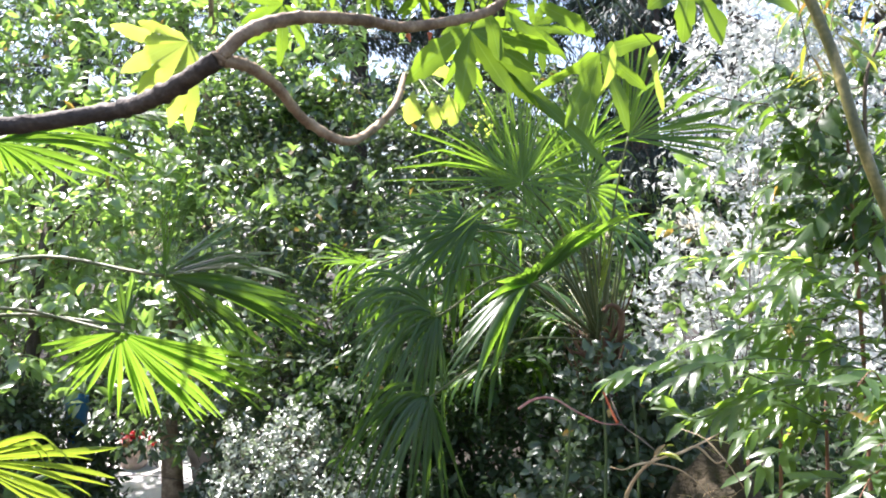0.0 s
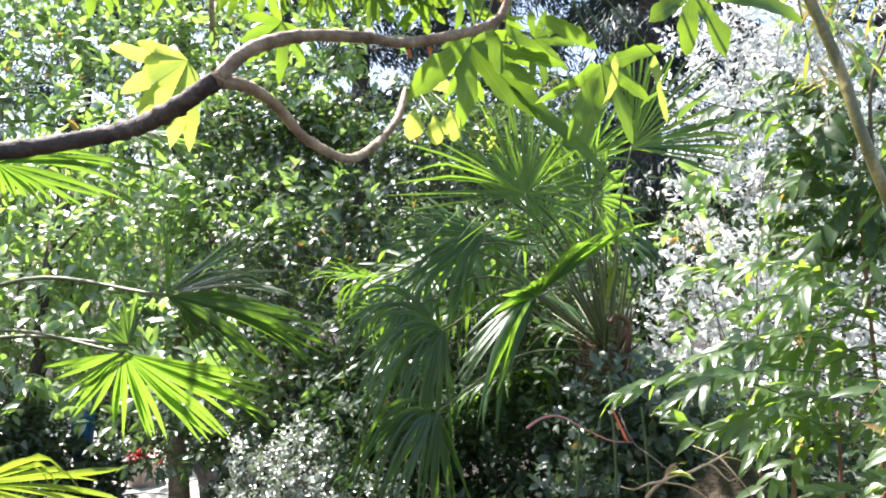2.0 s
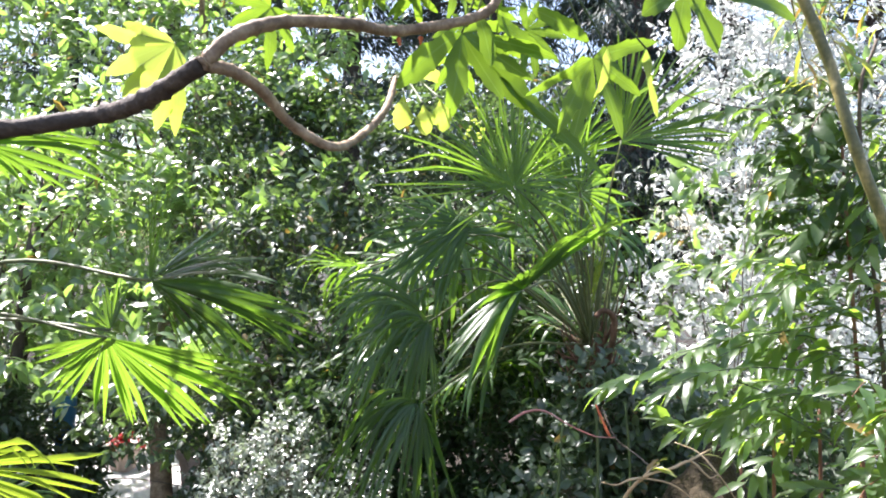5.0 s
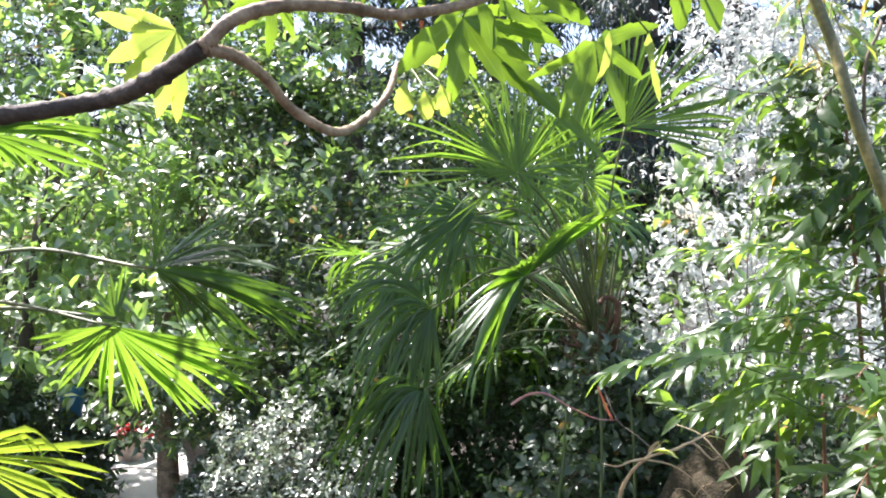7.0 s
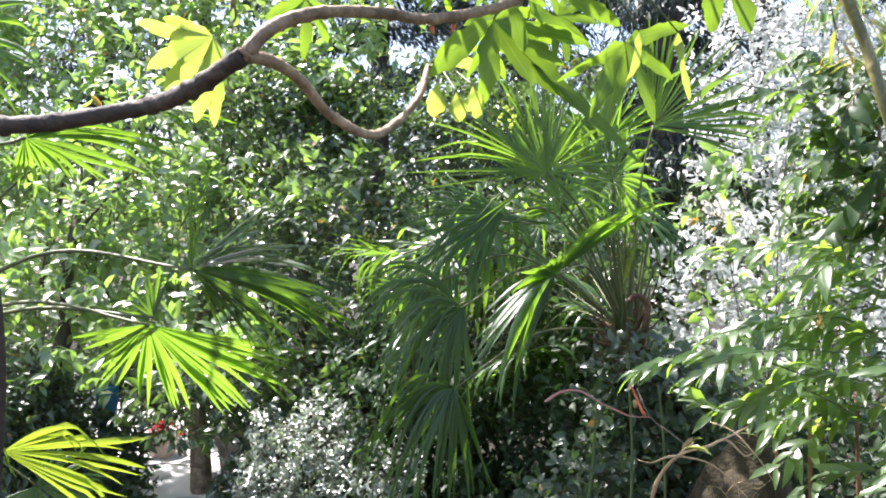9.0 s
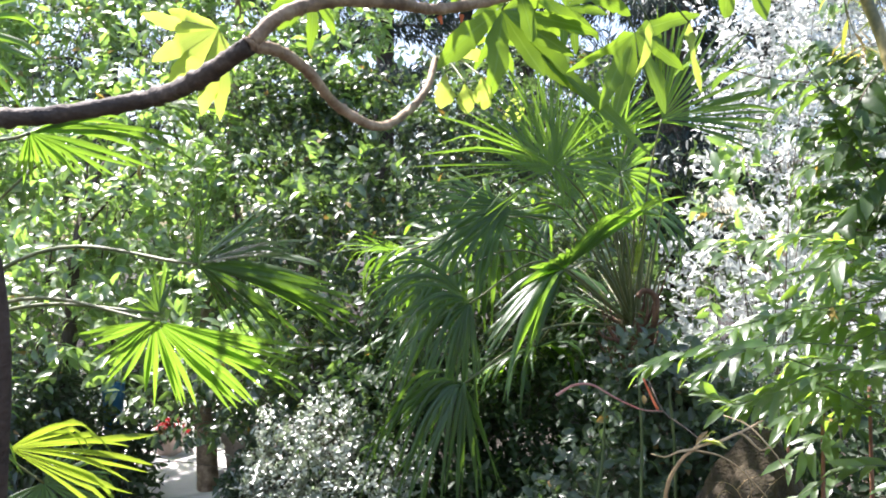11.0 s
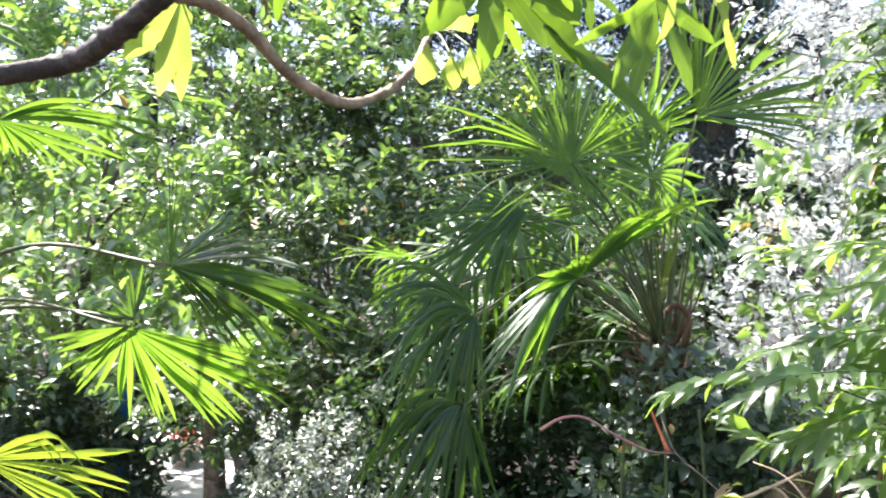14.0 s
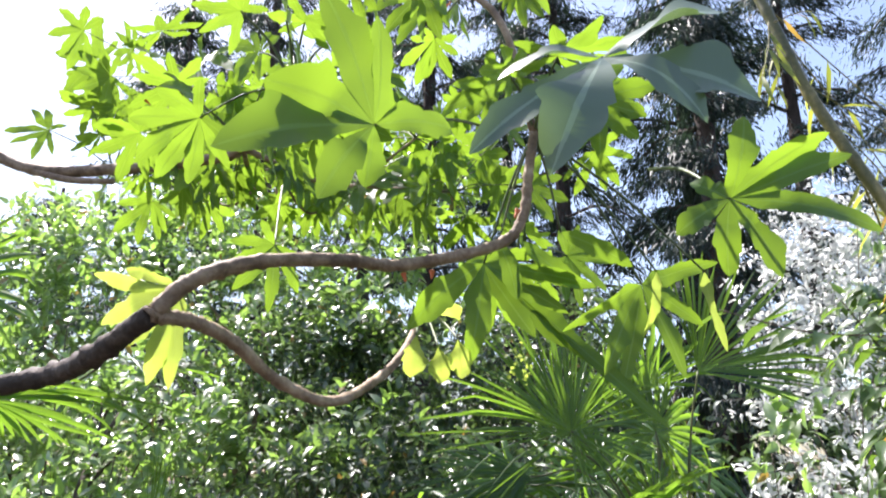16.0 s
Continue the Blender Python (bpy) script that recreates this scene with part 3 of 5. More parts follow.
def guided(hub, tips, count, split, wide, seed, arch=0.06, pleat=0.6, steps=9, ragged=0.12, least=0.009):
    """A fan whose strips sweep through a few leading tips, each tip with the way its strip faces."""
    rng = random.Random(seed)
    hub = Vector(hub)
    ends = smooth_line([t for t, n in tips], 12)
    verts, faces = [], []
    for i in range(count):
        u = (i + 0.5 + rng.uniform(-0.25, 0.25)) / count * (len(tips) - 1)
        j = min(int(u), len(tips) - 2)
        tip = ends[min(int(u * 12), len(ends) - 1)]
        step = (ends[min(int((u + 0.5) * 12), len(ends) - 1)] - ends[max(int((u - 0.5) * 12), 0)])
        reach = tip - hub
        length = reach.length * rng.uniform(1 - ragged, 1.04)
        d = reach.normalized()
        edge = d.cross(SUN_FROM).normalized()
        edge = edge if edge.y < 0 else -edge
        za, zb = [Vector(n) if n else edge for n in (tips[j][1], tips[j + 1][1])]
        z = za.lerp(zb, u - j) + Vector([rng.uniform(-0.13, 0.13) for k in range(3)])
        gap = (step - d * step.dot(d)).length * (len(tips) - 1) / count / reach.length
        z = (z - d * z.dot(d)).normalized()
        c = z.cross(d)
        rs = split * length * rng.uniform(0.8, 1.15)
        bow, twist = arch * rng.uniform(0.0, 2.0), rng.uniform(-0.7, 0.7)
        side = rng.uniform(-0.09, 0.09)
        kink = rng.uniform(0.1, 0.45) if rng.random() < 0.3 else 0.0
        o = len(verts)
        for k in range(steps + 1):
            s = k / steps
            r = length * (0.015 + 0.985 * s)
            q = max(0.0, (r - rs) / (length - rs))
            hw = max(least * min(1, r / rs), 0.5 * gap * min(r, rs)) * (1 - q ** 2.6) * wide
            mid = hub + d * r + Vector((0, 0, bow * length * (4 * s * (1 - s)) - kink * length * max(0.0, s - 0.7))) + c * (side * length * s * s)
            tw = twist * q
            up = z * math.cos(tw) + c * math.sin(tw)
            c2 = c * math.cos(tw) - z * math.sin(tw)
            verts += [mid + c2 * hw, mid + up * (pleat * hw), mid - c2 * hw]
        for k in range(steps):
            a = o + 3 * k
            faces += [(a, a + 3, a + 4, a + 1), (a + 1, a + 4, a + 5, a + 2)]
    return verts, faces


def led_fan(palm, hub, tips, count, split, wide, crown, seed, arch=0.06, sag=0.12, mat=PALM, label="", thick=0.0055, pleat=0.6, least=0.009, ragged=0.12):
    hub, crown = Vector(hub), Vector(crown)
    stalk = part("leaf_stalk", tube([crown, crown.lerp(hub, 0.55) + Vector((0, 0, sag)), hub], thick * 1.6, thick, 6, 8, 0.03, seed=seed), PETIOLE, palm)
    part("fan_blade", guided(hub, tips, count, split, wide, seed, arch, pleat, ragged=ragged, least=least), mat, stalk, label, ribbed=True)


left_crown = (-2.25, 2.75, 1.3)
palm_l = root("fan_palm", (-2.25, 2.75, 0), "fan palm with bright backlit leaves on long stalks", "palm", "fan palms")
part("trunk", tube([(-2.25, 2.75, -0.05), (-2.27, 2.75, 0.6), (-2.25, 2.75, 1.35)], 0.11, 0.08, 12, 8, 0.12, 0.1), FIBRE, palm_l, "brown fibrous trunk")
led_fan(palm_l, (-1.073, 2.547, 1.473), [((-1.309, 2.45, 1.448), GLOW), ((-1.324, 2.53, 1.336), GLOW), ((-1.244, 2.6, 1.239), GLOW), ((-1.153, 2.68, 1.185), GLOW), ((-1.044, 2.76, 1.129), GLOW), ((-0.913, 2.83, 1.115), GLOW), ((-0.777, 2.87, 1.157), GLOW), ((-0.69, 2.86, 1.2), GLOW), ((-0.6, 2.86, 1.25), GLOW), ((-0.58, 2.84, 1.34), GLOW)], 29, 0.5, 1.1, left_crown, 11, 0.0, 0.14)
led_fan(palm_l, (-1.072, 2.58, 1.495), [((-1.219, 2.6, 1.52), GLOW), ((-1.132, 2.6, 1.628), GLOW), ((-1.045, 2.6, 1.677), GLOSS), ((-0.976, 2.6, 1.697), GLOSS)], 9, 0.3, 0.8, left_crown, 40, 0.0, 0.1)
led_fan(palm_l, (-0.883, 2.437, 1.668), [((-1.013, 2.5, 1.829), EDGE), ((-0.871, 2.42, 2.107), GLOW), ((-0.745, 2.35, 2.028), GLOSS), ((-0.64, 2.35, 1.854), GLOSS)], 13, 0.12, 0.42, left_crown, 42, 0.02, 0.2, pleat=0.3, least=0.006, ragged=0.3)
led_fan(palm_l, (-0.883, 2.437, 1.668), [((-0.64, 2.35, 1.854), GLOSS), ((-0.556, 2.3, 1.775), GLOSS), ((-0.469, 2.3, 1.716), GLOSS), ((-0.44, 2.5, 1.6), EDGE), ((-0.368, 2.7, 1.442), GLOW), ((-0.478, 2.75, 1.404), GLOW), ((-0.623, 2.72, 1.356), EDGE), ((-0.747, 2.66, 1.363), EDGE), ((-0.83, 2.5, 1.459), EDGE)], 44, 0.42, 1.1, left_crown, 12, 0.05, 0.2, pleat=0.2, least=0.0085, mat=PALM_SHADED)
led_fan(palm_l, (-1.419, 2.405, 2.09), [((-1.206, 2.38, 2.121), GLOW), ((-1.077, 2.36, 2.112), GLOW), ((-0.986, 2.38, 2.054), GLOW), ((-0.804, 2.38, 1.994), GLOW), ((-0.966, 2.42, 1.971), GLOW), ((-1.125, 2.46, 1.956), GLOW), ((-1.236, 2.49, 1.94), GLOW), ((-1.331, 2.47, 1.985), GLOW), ((-1.41, 2.49, 1.959), GLOW), ((-1.481, 2.51, 1.932), GLOW), ((-1.543, 2.5, 1.941), GLOW)], 24, 0.45, 0.95, left_crown, 13, 0.06, 0.25)
fan(palm_l, (-1.769, 2.83, 0.948), (0.98, 0.05, 0.0), (0.0, -0.78, -0.35), 0.6, left_crown, 14, 16, 78, 0.06, 0.6, mat=PALM_DRY, label="yellowing lower fan blade", sag=0.0, wide=0.95)
fan(palm_l, (-2.13, 2.95, 2.601), (0.88, 0.1, -0.2), (0.15, -0.8, 0.1), 0.5, left_crown, 15, 32, 280, 0.12, 0.45, sag=0.3)
fan(palm_l, (-1.887, 2.35, 1.932), (0.85, 0.35, -0.35), (0.3, -0.8, -0.25), 0.4, left_crown, 16, 28, 240, 0.1, 0.5, sag=0.2)
fan(palm_l, (-2.06, 2.5, 1.394), (0.9, -0.2, 0.1), (0.0, -0.5, 0.85), 0.34, left_crown, 17, 28, 260, 0.2, 0.4, sag=0.1, mat=PALM_SHADED)
fan(palm_l, (-1.923, 2.6, 1.186), (0.7, -0.1, -0.6), (0.1, -0.6, 0.7), 0.4, left_crown, 34, 30, 260, 0.3, 0.4, sag=0.1, mat=PALM_SHADED)
fan(palm_l, (-1.815, 2.5, 0.88), (0.7, -0.1, -0.5), (0.1, -0.6, 0.7), 0.4, left_crown, 35, 30, 260, 0.3, 0.4, sag=0.0, mat=PALM_SHADED)
fan(palm_l, (-1.736, 3.0, 0.761), (0.7, 0.1, -0.5), (0.1, -0.6, 0.7), 0.36, left_crown, 36, 30, 260, 0.3, 0.4, sag=0.0, mat=PALM_SHADED)
fan(palm_l, (-2.6, 2.3, 1.9), (-0.3, -0.6, 0.5), (0.3, -0.5, 0.7), 0.45, left_crown, 18, 30, 280, 0.2)
fan(palm_l, (-2.7, 3.3, 1.8), (-0.4, 0.6, 0.5), (0.2, 0.3, 0.9), 0.45, left_crown, 19, 30, 280, 0.2)

# Extra fan, added level with the limb to cast shade on the fan below.
fan(palm_l, (-1.12, 2.5, 2.2), (1.0, 0.0, 0.0), (0.0, -0.05, 1.0), 0.42, left_crown, 41, 20, 120, 0.1, 0.5)

mid_crown = Vector((0.653, 3.187, 1.397))
palm_c = root("fan_palm", (mid_crown.x, mid_crown.y + 0.03, 0), "large fan palm with dark hanging lower leaves", "palm", "fan palms")
part("trunk", tube([(mid_crown.x + 0.02, mid_crown.y + 0.05, -0.05), (mid_crown.x + 0.03, mid_crown.y + 0.04, 0.7), mid_crown], 0.04, 0.035, 14, 10, 0.14, 0.12), FIBRE, palm_c, "brown fibrous trunk")
led_fan(palm_c, (0.281, 2.64, 1.999), [((0.04, 2.6, 1.766), EDGE), ((-0.121, 2.55, 1.868), EDGE), ((-0.206, 2.5, 1.995), EDGE), ((-0.2, 2.5, 2.138), GLOW), ((-0.087, 2.55, 2.237), EDGE), ((0.034, 2.6, 2.363), GLOW), ((0.131, 2.65, 2.425), GLOW), ((0.242, 2.7, 2.424), SHEEN), ((0.345, 2.72, 2.384), EDGE), ((0.45, 2.75, 2.31), EDGE), ((0.542, 2.75, 2.229), GLOW), ((0.614, 2.75, 2.128), EDGE), ((0.615, 2.7, 1.992), EDGE), ((0.518, 2.65, 1.85), EDGE), ((0.395, 2.6, 1.751), GLOW), ((0.281, 2.6, 1.711), EDGE)], 52, 0.36, 0.62, mid_crown, 21, 0.03, pleat=0.35, ragged=0.3, least=0.006, thick=0.0036)
led_fan(palm_c, (0.759, 3.159, 2.237), [((0.58, 3.1, 2.439), EDGE), ((0.692, 3.1, 2.647), EDGE), ((0.806, 3.1, 2.682), EDGE), ((0.943, 3.1, 2.648), EDGE), ((1.084, 3.1, 2.569), EDGE), ((1.194, 3.1, 2.443), EDGE), ((1.252, 3.1, 2.295), EDGE), ((1.197, 3.1, 2.181), EDGE), ((1.141, 3.1, 2.077), EDGE)], 38, 0.5, 0.72, mid_crown, 22, 0.02, pleat=0.15, thick=0.0036)
led_fan(palm_c, (0.302, 2.52, 1.653), [((0.764, 2.8, 1.928), GLOW), ((0.675, 2.7, 1.909), GLOW), ((0.538, 2.6, 1.867), GLOW), ((0.409, 2.5, 1.797), GLOW), ((0.301, 2.42, 1.723), GLOW), ((0.214, 2.45, 1.68), GLOW), ((0.164, 2.42, 1.638), GLOW), ((0.041, 2.44, 1.477), SHEEN), ((0.003, 2.34, 1.384), SHEEN), ((0.055, 2.25, 1.349), SHEEN), ((0.104, 2.23, 1.353), GLOW), ((0.148, 2.22, 1.372), GLOW), ((0.181, 2.3, 1.443), SHEEN), ((0.226, 2.34, 1.482), SHEEN)], 44, 0.34, 1.1, mid_crown, 23, 0.07, pleat=0.45, ragged=0.26, least=0.011, thick=0.0036)
fan(palm_c, (0.601, 3.2, 2.024), (0.1, 0.1, 0.9), (-0.5, 0.6, 0.2), 0.42, mid_crown, 24, 32, 290, 0.15, 0.4)
led_fan(palm_c, (0.151, 3.1, 1.874), [((-0.334, 3.1, 2.019), EDGE), ((-0.44, 3.05, 1.855), EDGE), ((-0.452, 3.0, 1.674), EDGE), ((-0.398, 2.95, 1.534), EDGE), ((-0.287, 2.95, 1.415), EDGE), ((-0.133, 2.95, 1.373), EDGE), ((0.019, 3.0, 1.413), EDGE)], 34, 0.3, 0.6, mid_crown, 25, 0.1, 0.2, pleat=0.3, ragged=0.5, mat=PALM_SHADED, thick=0.0036)
led_fan(palm_c, (-0.01, 2.8, 1.518), [((-0.37, 2.75, 1.665), GLOW), ((-0.43, 2.75, 1.5), EDGE), ((-0.41, 2.75, 1.334), EDGE), ((-0.405, 2.7, 1.161), SHEEN), ((-0.366, 2.66, 0.993), GLOW), ((-0.266, 2.66, 0.877), SHEEN), ((-0.131, 2.7, 0.846), GLOW), ((-0.013, 2.75, 0.892), SHEEN), ((0.067, 2.8, 1.022), EDGE)], 36, 0.3, 0.85, mid_crown, 26, 0.16, 0.2, pleat=0.75, ragged=0.5, mat=PALM_SHADED, thick=0.0036)
led_fan(palm_c, (-0.142, 3.05, 1.586), [((-0.405, 3.0, 1.497), EDGE), ((-0.516, 2.95, 1.324), EDGE), ((-0.503, 2.95, 1.149), EDGE), ((-0.414, 2.95, 1.041), EDGE), ((-0.304, 2.95, 0.977), EDGE), ((-0.177, 3.0, 1.01), EDGE), ((-0.045, 3.0, 1.19), GLOW)], 30, 0.3, 0.6, mid_crown, 27, 0.16, 0.2, pleat=0.3, ragged=0.5, mat=PALM_SHADED, thick=0.0036)
led_fan(palm_c, (-0.03, 2.65, 1.25), [((-0.34, 2.6, 1.02), GLOW), ((-0.41, 2.55, 0.88), GLOW), ((-0.37, 2.55, 0.74), GLOW), ((-0.25, 2.55, 0.68), SHEEN), ((-0.11, 2.6, 0.68), EDGE), ((0.03, 2.65, 0.74), SHEEN), ((0.14, 2.65, 0.88), EDGE)], 26, 0.3, 1.05, mid_crown, 29, 0.2, 0.1, pleat=0.8, ragged=0.35, mat=PALM_SHADED, thick=0.0036)
fan(palm_c, (0.265, 2.95, 1.989), (-0.12, 0.05, 1.0), (0.0, -0.95, 0.1), 0.52, mid_crown, 28, 24, 110, 0.05, 0.35)
fan(palm_c, (0.625, 3.05, 1.55), (0.15, 0.0, 1.0), (-0.7, 0.65, 0.1), 0.36, mid_crown, 31, 12, 40, 0.02, 0.5, mat=PALM_DRY, label="young upright yellow-green fan")
fan(palm_c, (-0.3, 3.5, 1.7), (-0.8, 0.0, 0.08), (0.25, 0.35, 0.9), 0.46, mid_crown, 39, 14, 60, 0.1, 0.35, sag=0.25)
# Back fans, mostly hidden: added to shade the hollow and fill the crown.
for k, (x, y, z, r) in enumerate(((-0.1, 3.6, 1.72, 0.5), (-0.4, 3.9, 1.65, 0.32), (0.1, 4.05, 1.75, 0.5), (-0.25, 3.35, 1.55, 0.32), (0.35, 3.7, 1.85, 0.5), (0.75, 3.8, 1.95, 0.5), (0.1, 3.3, 1.85, 0.45), (0.05, 4.3, 1.5, 0.5), (0.45, 4.2, 1.6, 0.55), (-0.3, 4.2, 1.3, 0.5), (0.3, 3.9, 1.2, 0.5), (0.7, 3.9, 1.4, 0.5))):
    away = Vector((x, y, z)) - mid_crown
    fan(palm_c, (x, y, z), away, (0.3, 0.3, 0.85) if k in (1, 3) else (0.25 + 0.1 * math.sin(k), -0.55, 0.6), r, mid_crown, 70 + k, 36, 300, 0.45, 0.5, wide=0.9, sag=0.15, thick=0.0026, mat=PALM_SHADED if k % 2 else PALM)
for k, (x, y, z, r, lean) in enumerate(((0.5, 3.15, 2.05, 0.36, -0.25), (0.6, 3.3, 2.2, 0.4, 0.0), (0.42, 3.35, 1.9, 0.36, -0.5), (0.56, 3.0, 1.78, 0.26, -0.1))):
    fan(palm_c, (x, y, z), (lean, 0.05, 1.0), (0.15, -0.85, 0.3) if k == 1 else (-0.65, 0.65, 0.15), r, mid_crown, 90 + k, 26, 170, 0.12, 0.45, wide=0.85, sag=0.02, ragged=0.35)
_r = random.Random(5)
for k in range(9):
    a = k * 2.4
    foot = mid_crown + Vector((math.cos(a) * 0.035, math.sin(a) * 0.03, -0.1))
    tip = foot + Vector((0.03 + math.cos(a) * _r.uniform(0.02, 0.08), math.sin(a) * 0.06, _r.uniform(0.35, 0.7)))
    part("cut_stalk", tube([foot, foot.lerp(tip, 0.5) + Vector((0, 0, 0.05)), tip], 0.008, 0.004, 6, 6, 0.12, seed=k), PETIOLE, palm_c)
for k in range(64):
    a = k * 2.4 + _r.uniform(-0.2, 0.2)
    low = mid_crown + Vector((math.cos(a) * 0.03, math.sin(a) * 0.03, _r.uniform(-0.34, 0.0)))
    tip = low + Vector((math.cos(a) * _r.uniform(0.03, 0.14), math.sin(a) * 0.1, _r.uniform(0.04, 0.26)))
    part("dead_sheath", tube([low, low.lerp(tip, 0.5) + Vector((math.cos(a) * 0.02, math.sin(a) * 0.02, 0)), tip], _r.uniform(0.004, 0.012), 0.001, 5, 5, 0.25, seed=k), FIBRE, palm_c)
part("dry_stalk", tube([mid_crown + Vector((0.05, -0.05, -0.1)), (0.7, 3.0, 1.443), (0.699, 2.98, 1.522), (0.656, 2.96, 1.556), (0.623, 2.95, 1.531)], 0.014, 0.01, 6, 6, 0.15), FIBRE, palm_c, "curled reddish dry leaf stalk")


_rng = np.random.default_rng(19)
_p = np.array((0.14, 2.55, 2.18)) + _rng.normal(0, 1, (44, 3)) * np.array((0.022, 0.02, 0.03))
part("flower_head", leaf_mass(_p, frames_for(_rng, _rng.normal(0, 1, (44, 3)), (0, 0, 1), 0.7), _rng.uniform(0.6, 1.2, 44), leaf_shape(0.016, 0.012, 0.2, 0.2)), FATSIA_YELLOW, palm_c, "pale yellow flower cluster", kind="stuff")

# ---- fatsia: long bare limbs over the view ----
fatsia = root("fatsia_tree", (-1.4, 2.1, 0), "leaning broad-leaved shrub with bare crooked brown limbs", "tree")
fork_at, knot_at, crotch = (-0.382, 1.39, 2.098), (-0.632, 1.53, 2.03), (-0.991, 1.5, 1.977)
part("trunk", tube([(-1.4, 2.1, -0.05), (-1.24, 1.93, 0.7), (-1.084, 1.741, 1.177), (-0.986, 1.603, 1.587), crotch], 0.018, 0.012, 10, 8, 0.08, 0.12, 3), BARK_DARK, fatsia, "thin dark upright stem")
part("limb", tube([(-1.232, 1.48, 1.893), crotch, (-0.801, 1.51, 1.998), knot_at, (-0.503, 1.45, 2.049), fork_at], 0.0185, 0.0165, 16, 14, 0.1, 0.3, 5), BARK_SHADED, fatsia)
part("limb", tube([fork_at, (-0.334, 1.42, 2.159), (-0.257, 1.5, 2.209), (-0.15, 1.62, 2.242), (-0.055, 1.72, 2.258), (0.119, 1.8, 2.317), (0.171, 1.82, 2.38), (0.187, 1.82, 2.485), (0.201, 1.82, 2.569)], 0.0135, 0.0095, 16, 14, 0.1, 0.28, 6), BARK, fatsia)
part("limb", tube([fork_at, (-0.342, 1.45, 2.1), (-0.309, 1.54, 2.081), (-0.274, 1.65, 2.035), (-0.2, 1.75, 2.004), (-0.154, 1.95, 2.07), (-0.112, 2.05, 2.148), (-0.095, 2.17, 2.256)], 0.012, 0.009, 16, 14, 0.085, 0.18, 7), BARK, fatsia)
far_end = (-0.843, 2.75, 3.016)
part("limb", tube([(-2.3, 2.95, 2.6), (-2.264, 2.92, 3.205), (-1.769, 2.9, 3.044), (-1.331, 2.85, 3.004), (-0.959, 2.8, 3.004), far_end], 0.026, 0.018, 16, 14, 0.085, 0.18, 8), BARK, fatsia)
part("limb", tube([(-1.818, 2.9, 3.051), (-1.595, 2.87, 2.979), (-1.387, 2.84, 2.947)], 0.016, 0.011, 10, 6, 0.05, 0.10, 9), BARK, fatsia)
part("trunk", tube([(-2.7, 2.5, -0.05), (-2.75, 2.75, 1.4), (-2.3, 2.95, 2.6)], 0.035, 0.028, 10, 8, 0.05, 0.08, 10), BARK_DARK, fatsia)


OLIVE = (0.3, -0.9, -0.1)


def hand_leaf(hub, lobes, seed, steps=24, arch=0.05, web=0.36):
    """A hand-shaped leaf: lobes (tip, the way it faces, half width) grown together near the hub, with coarse teeth."""
    rng = random.Random(seed)
    hub = Vector(hub)
    ways = [(Vector(t) - hub) for t, f, h in lobes]
    face = sum((Vector(f) for t, f, h in lobes), Vector()).normalized()
    e1 = ways[0].normalized()
    e1 = (e1 - face * e1.dot(face)).normalized()
    e2 = face.cross(e1)
    turn = [math.atan2(w.dot(e2), w.dot(e1)) for w in ways]
    order = sorted(range(len(lobes)), key=lambda i: turn[i])
    verts, faces = [], []
    for p, i in enumerate(order):
        tip, facing, half = lobes[i]
        length, d = ways[i].length, ways[i].normalized()
        z = Vector(facing) + Vector([rng.uniform(-0.06, 0.06) for k in range(3)])
        z = (z - d * z.dot(d)).normalized()
        c = z.cross(d)
        bow, side = arch * rng.uniform(-0.6, 2.4), rng.uniform(-0.16, 0.16)
        sides = []
        for sign in (1, -1):
            j = order[(p + sign) % len(order)]
            gap = (turn[j] - turn[i]) * sign % (2 * math.pi)
            if 0.05 < gap < 1.5 and len(order) > 1:
                b = (d + ways[j].normalized()).normalized()
                rs = web * min(length, ways[j].length) * rng.uniform(0.9, 1.1)
            else:
                b = (d + c * sign * 0.55).normalized()
                rs = 0.22 * length
            sides.append((sign, b, rs, rng.uniform(0, 6), rng.uniform(4.2, 6.0)))
        o = len(verts)
        for k in range(steps + 1):
            s = k / steps
            r = length * s
            mid = hub + d * r + z * (bow * length * math.sin(2.6 * s)) + c * (side * length * s * s) + Vector((0, 0, -0.05 * length * s ** 3))
            body = half * (math.sin(math.pi * (0.1 + 0.9 * s) ** 1.5) ** 0.75 if s < 1 else 0.0)
            row = [mid]
            for sign, b, rs, shift, teeth in sides:
                if r <= rs:
                    row.append(hub + b * r + z * (bow * length * math.sin(2.6 * s)))
                    continue
                q = (r - rs) / (length - rs)
                w0 = max(0.0, (b * rs - d * rs).dot(c) * sign)
                hold = (1 - q) ** 7
                saw = 1 + 0.42 * ((teeth * 0.8 * s + shift) % 1 - 0.5) * min(1, 3 * q) * (1 - 0.5 * s) + 0.1 * math.sin(9 * s + shift)
                w = w0 * hold + body * saw * (1 - hold)
                row.append(mid + c * (sign * w) + z * (0.22 * w * (1 - hold) + 0.25 * w * math.sin(8 * s + shift)))
            verts += [row[1], row[0], row[2]]
        for k in range(steps):
            a = o + 3 * k
            faces += [(a, a + 3, a + 4, a + 1), (a + 1, a + 4, a + 5, a + 2)]
    return verts, faces


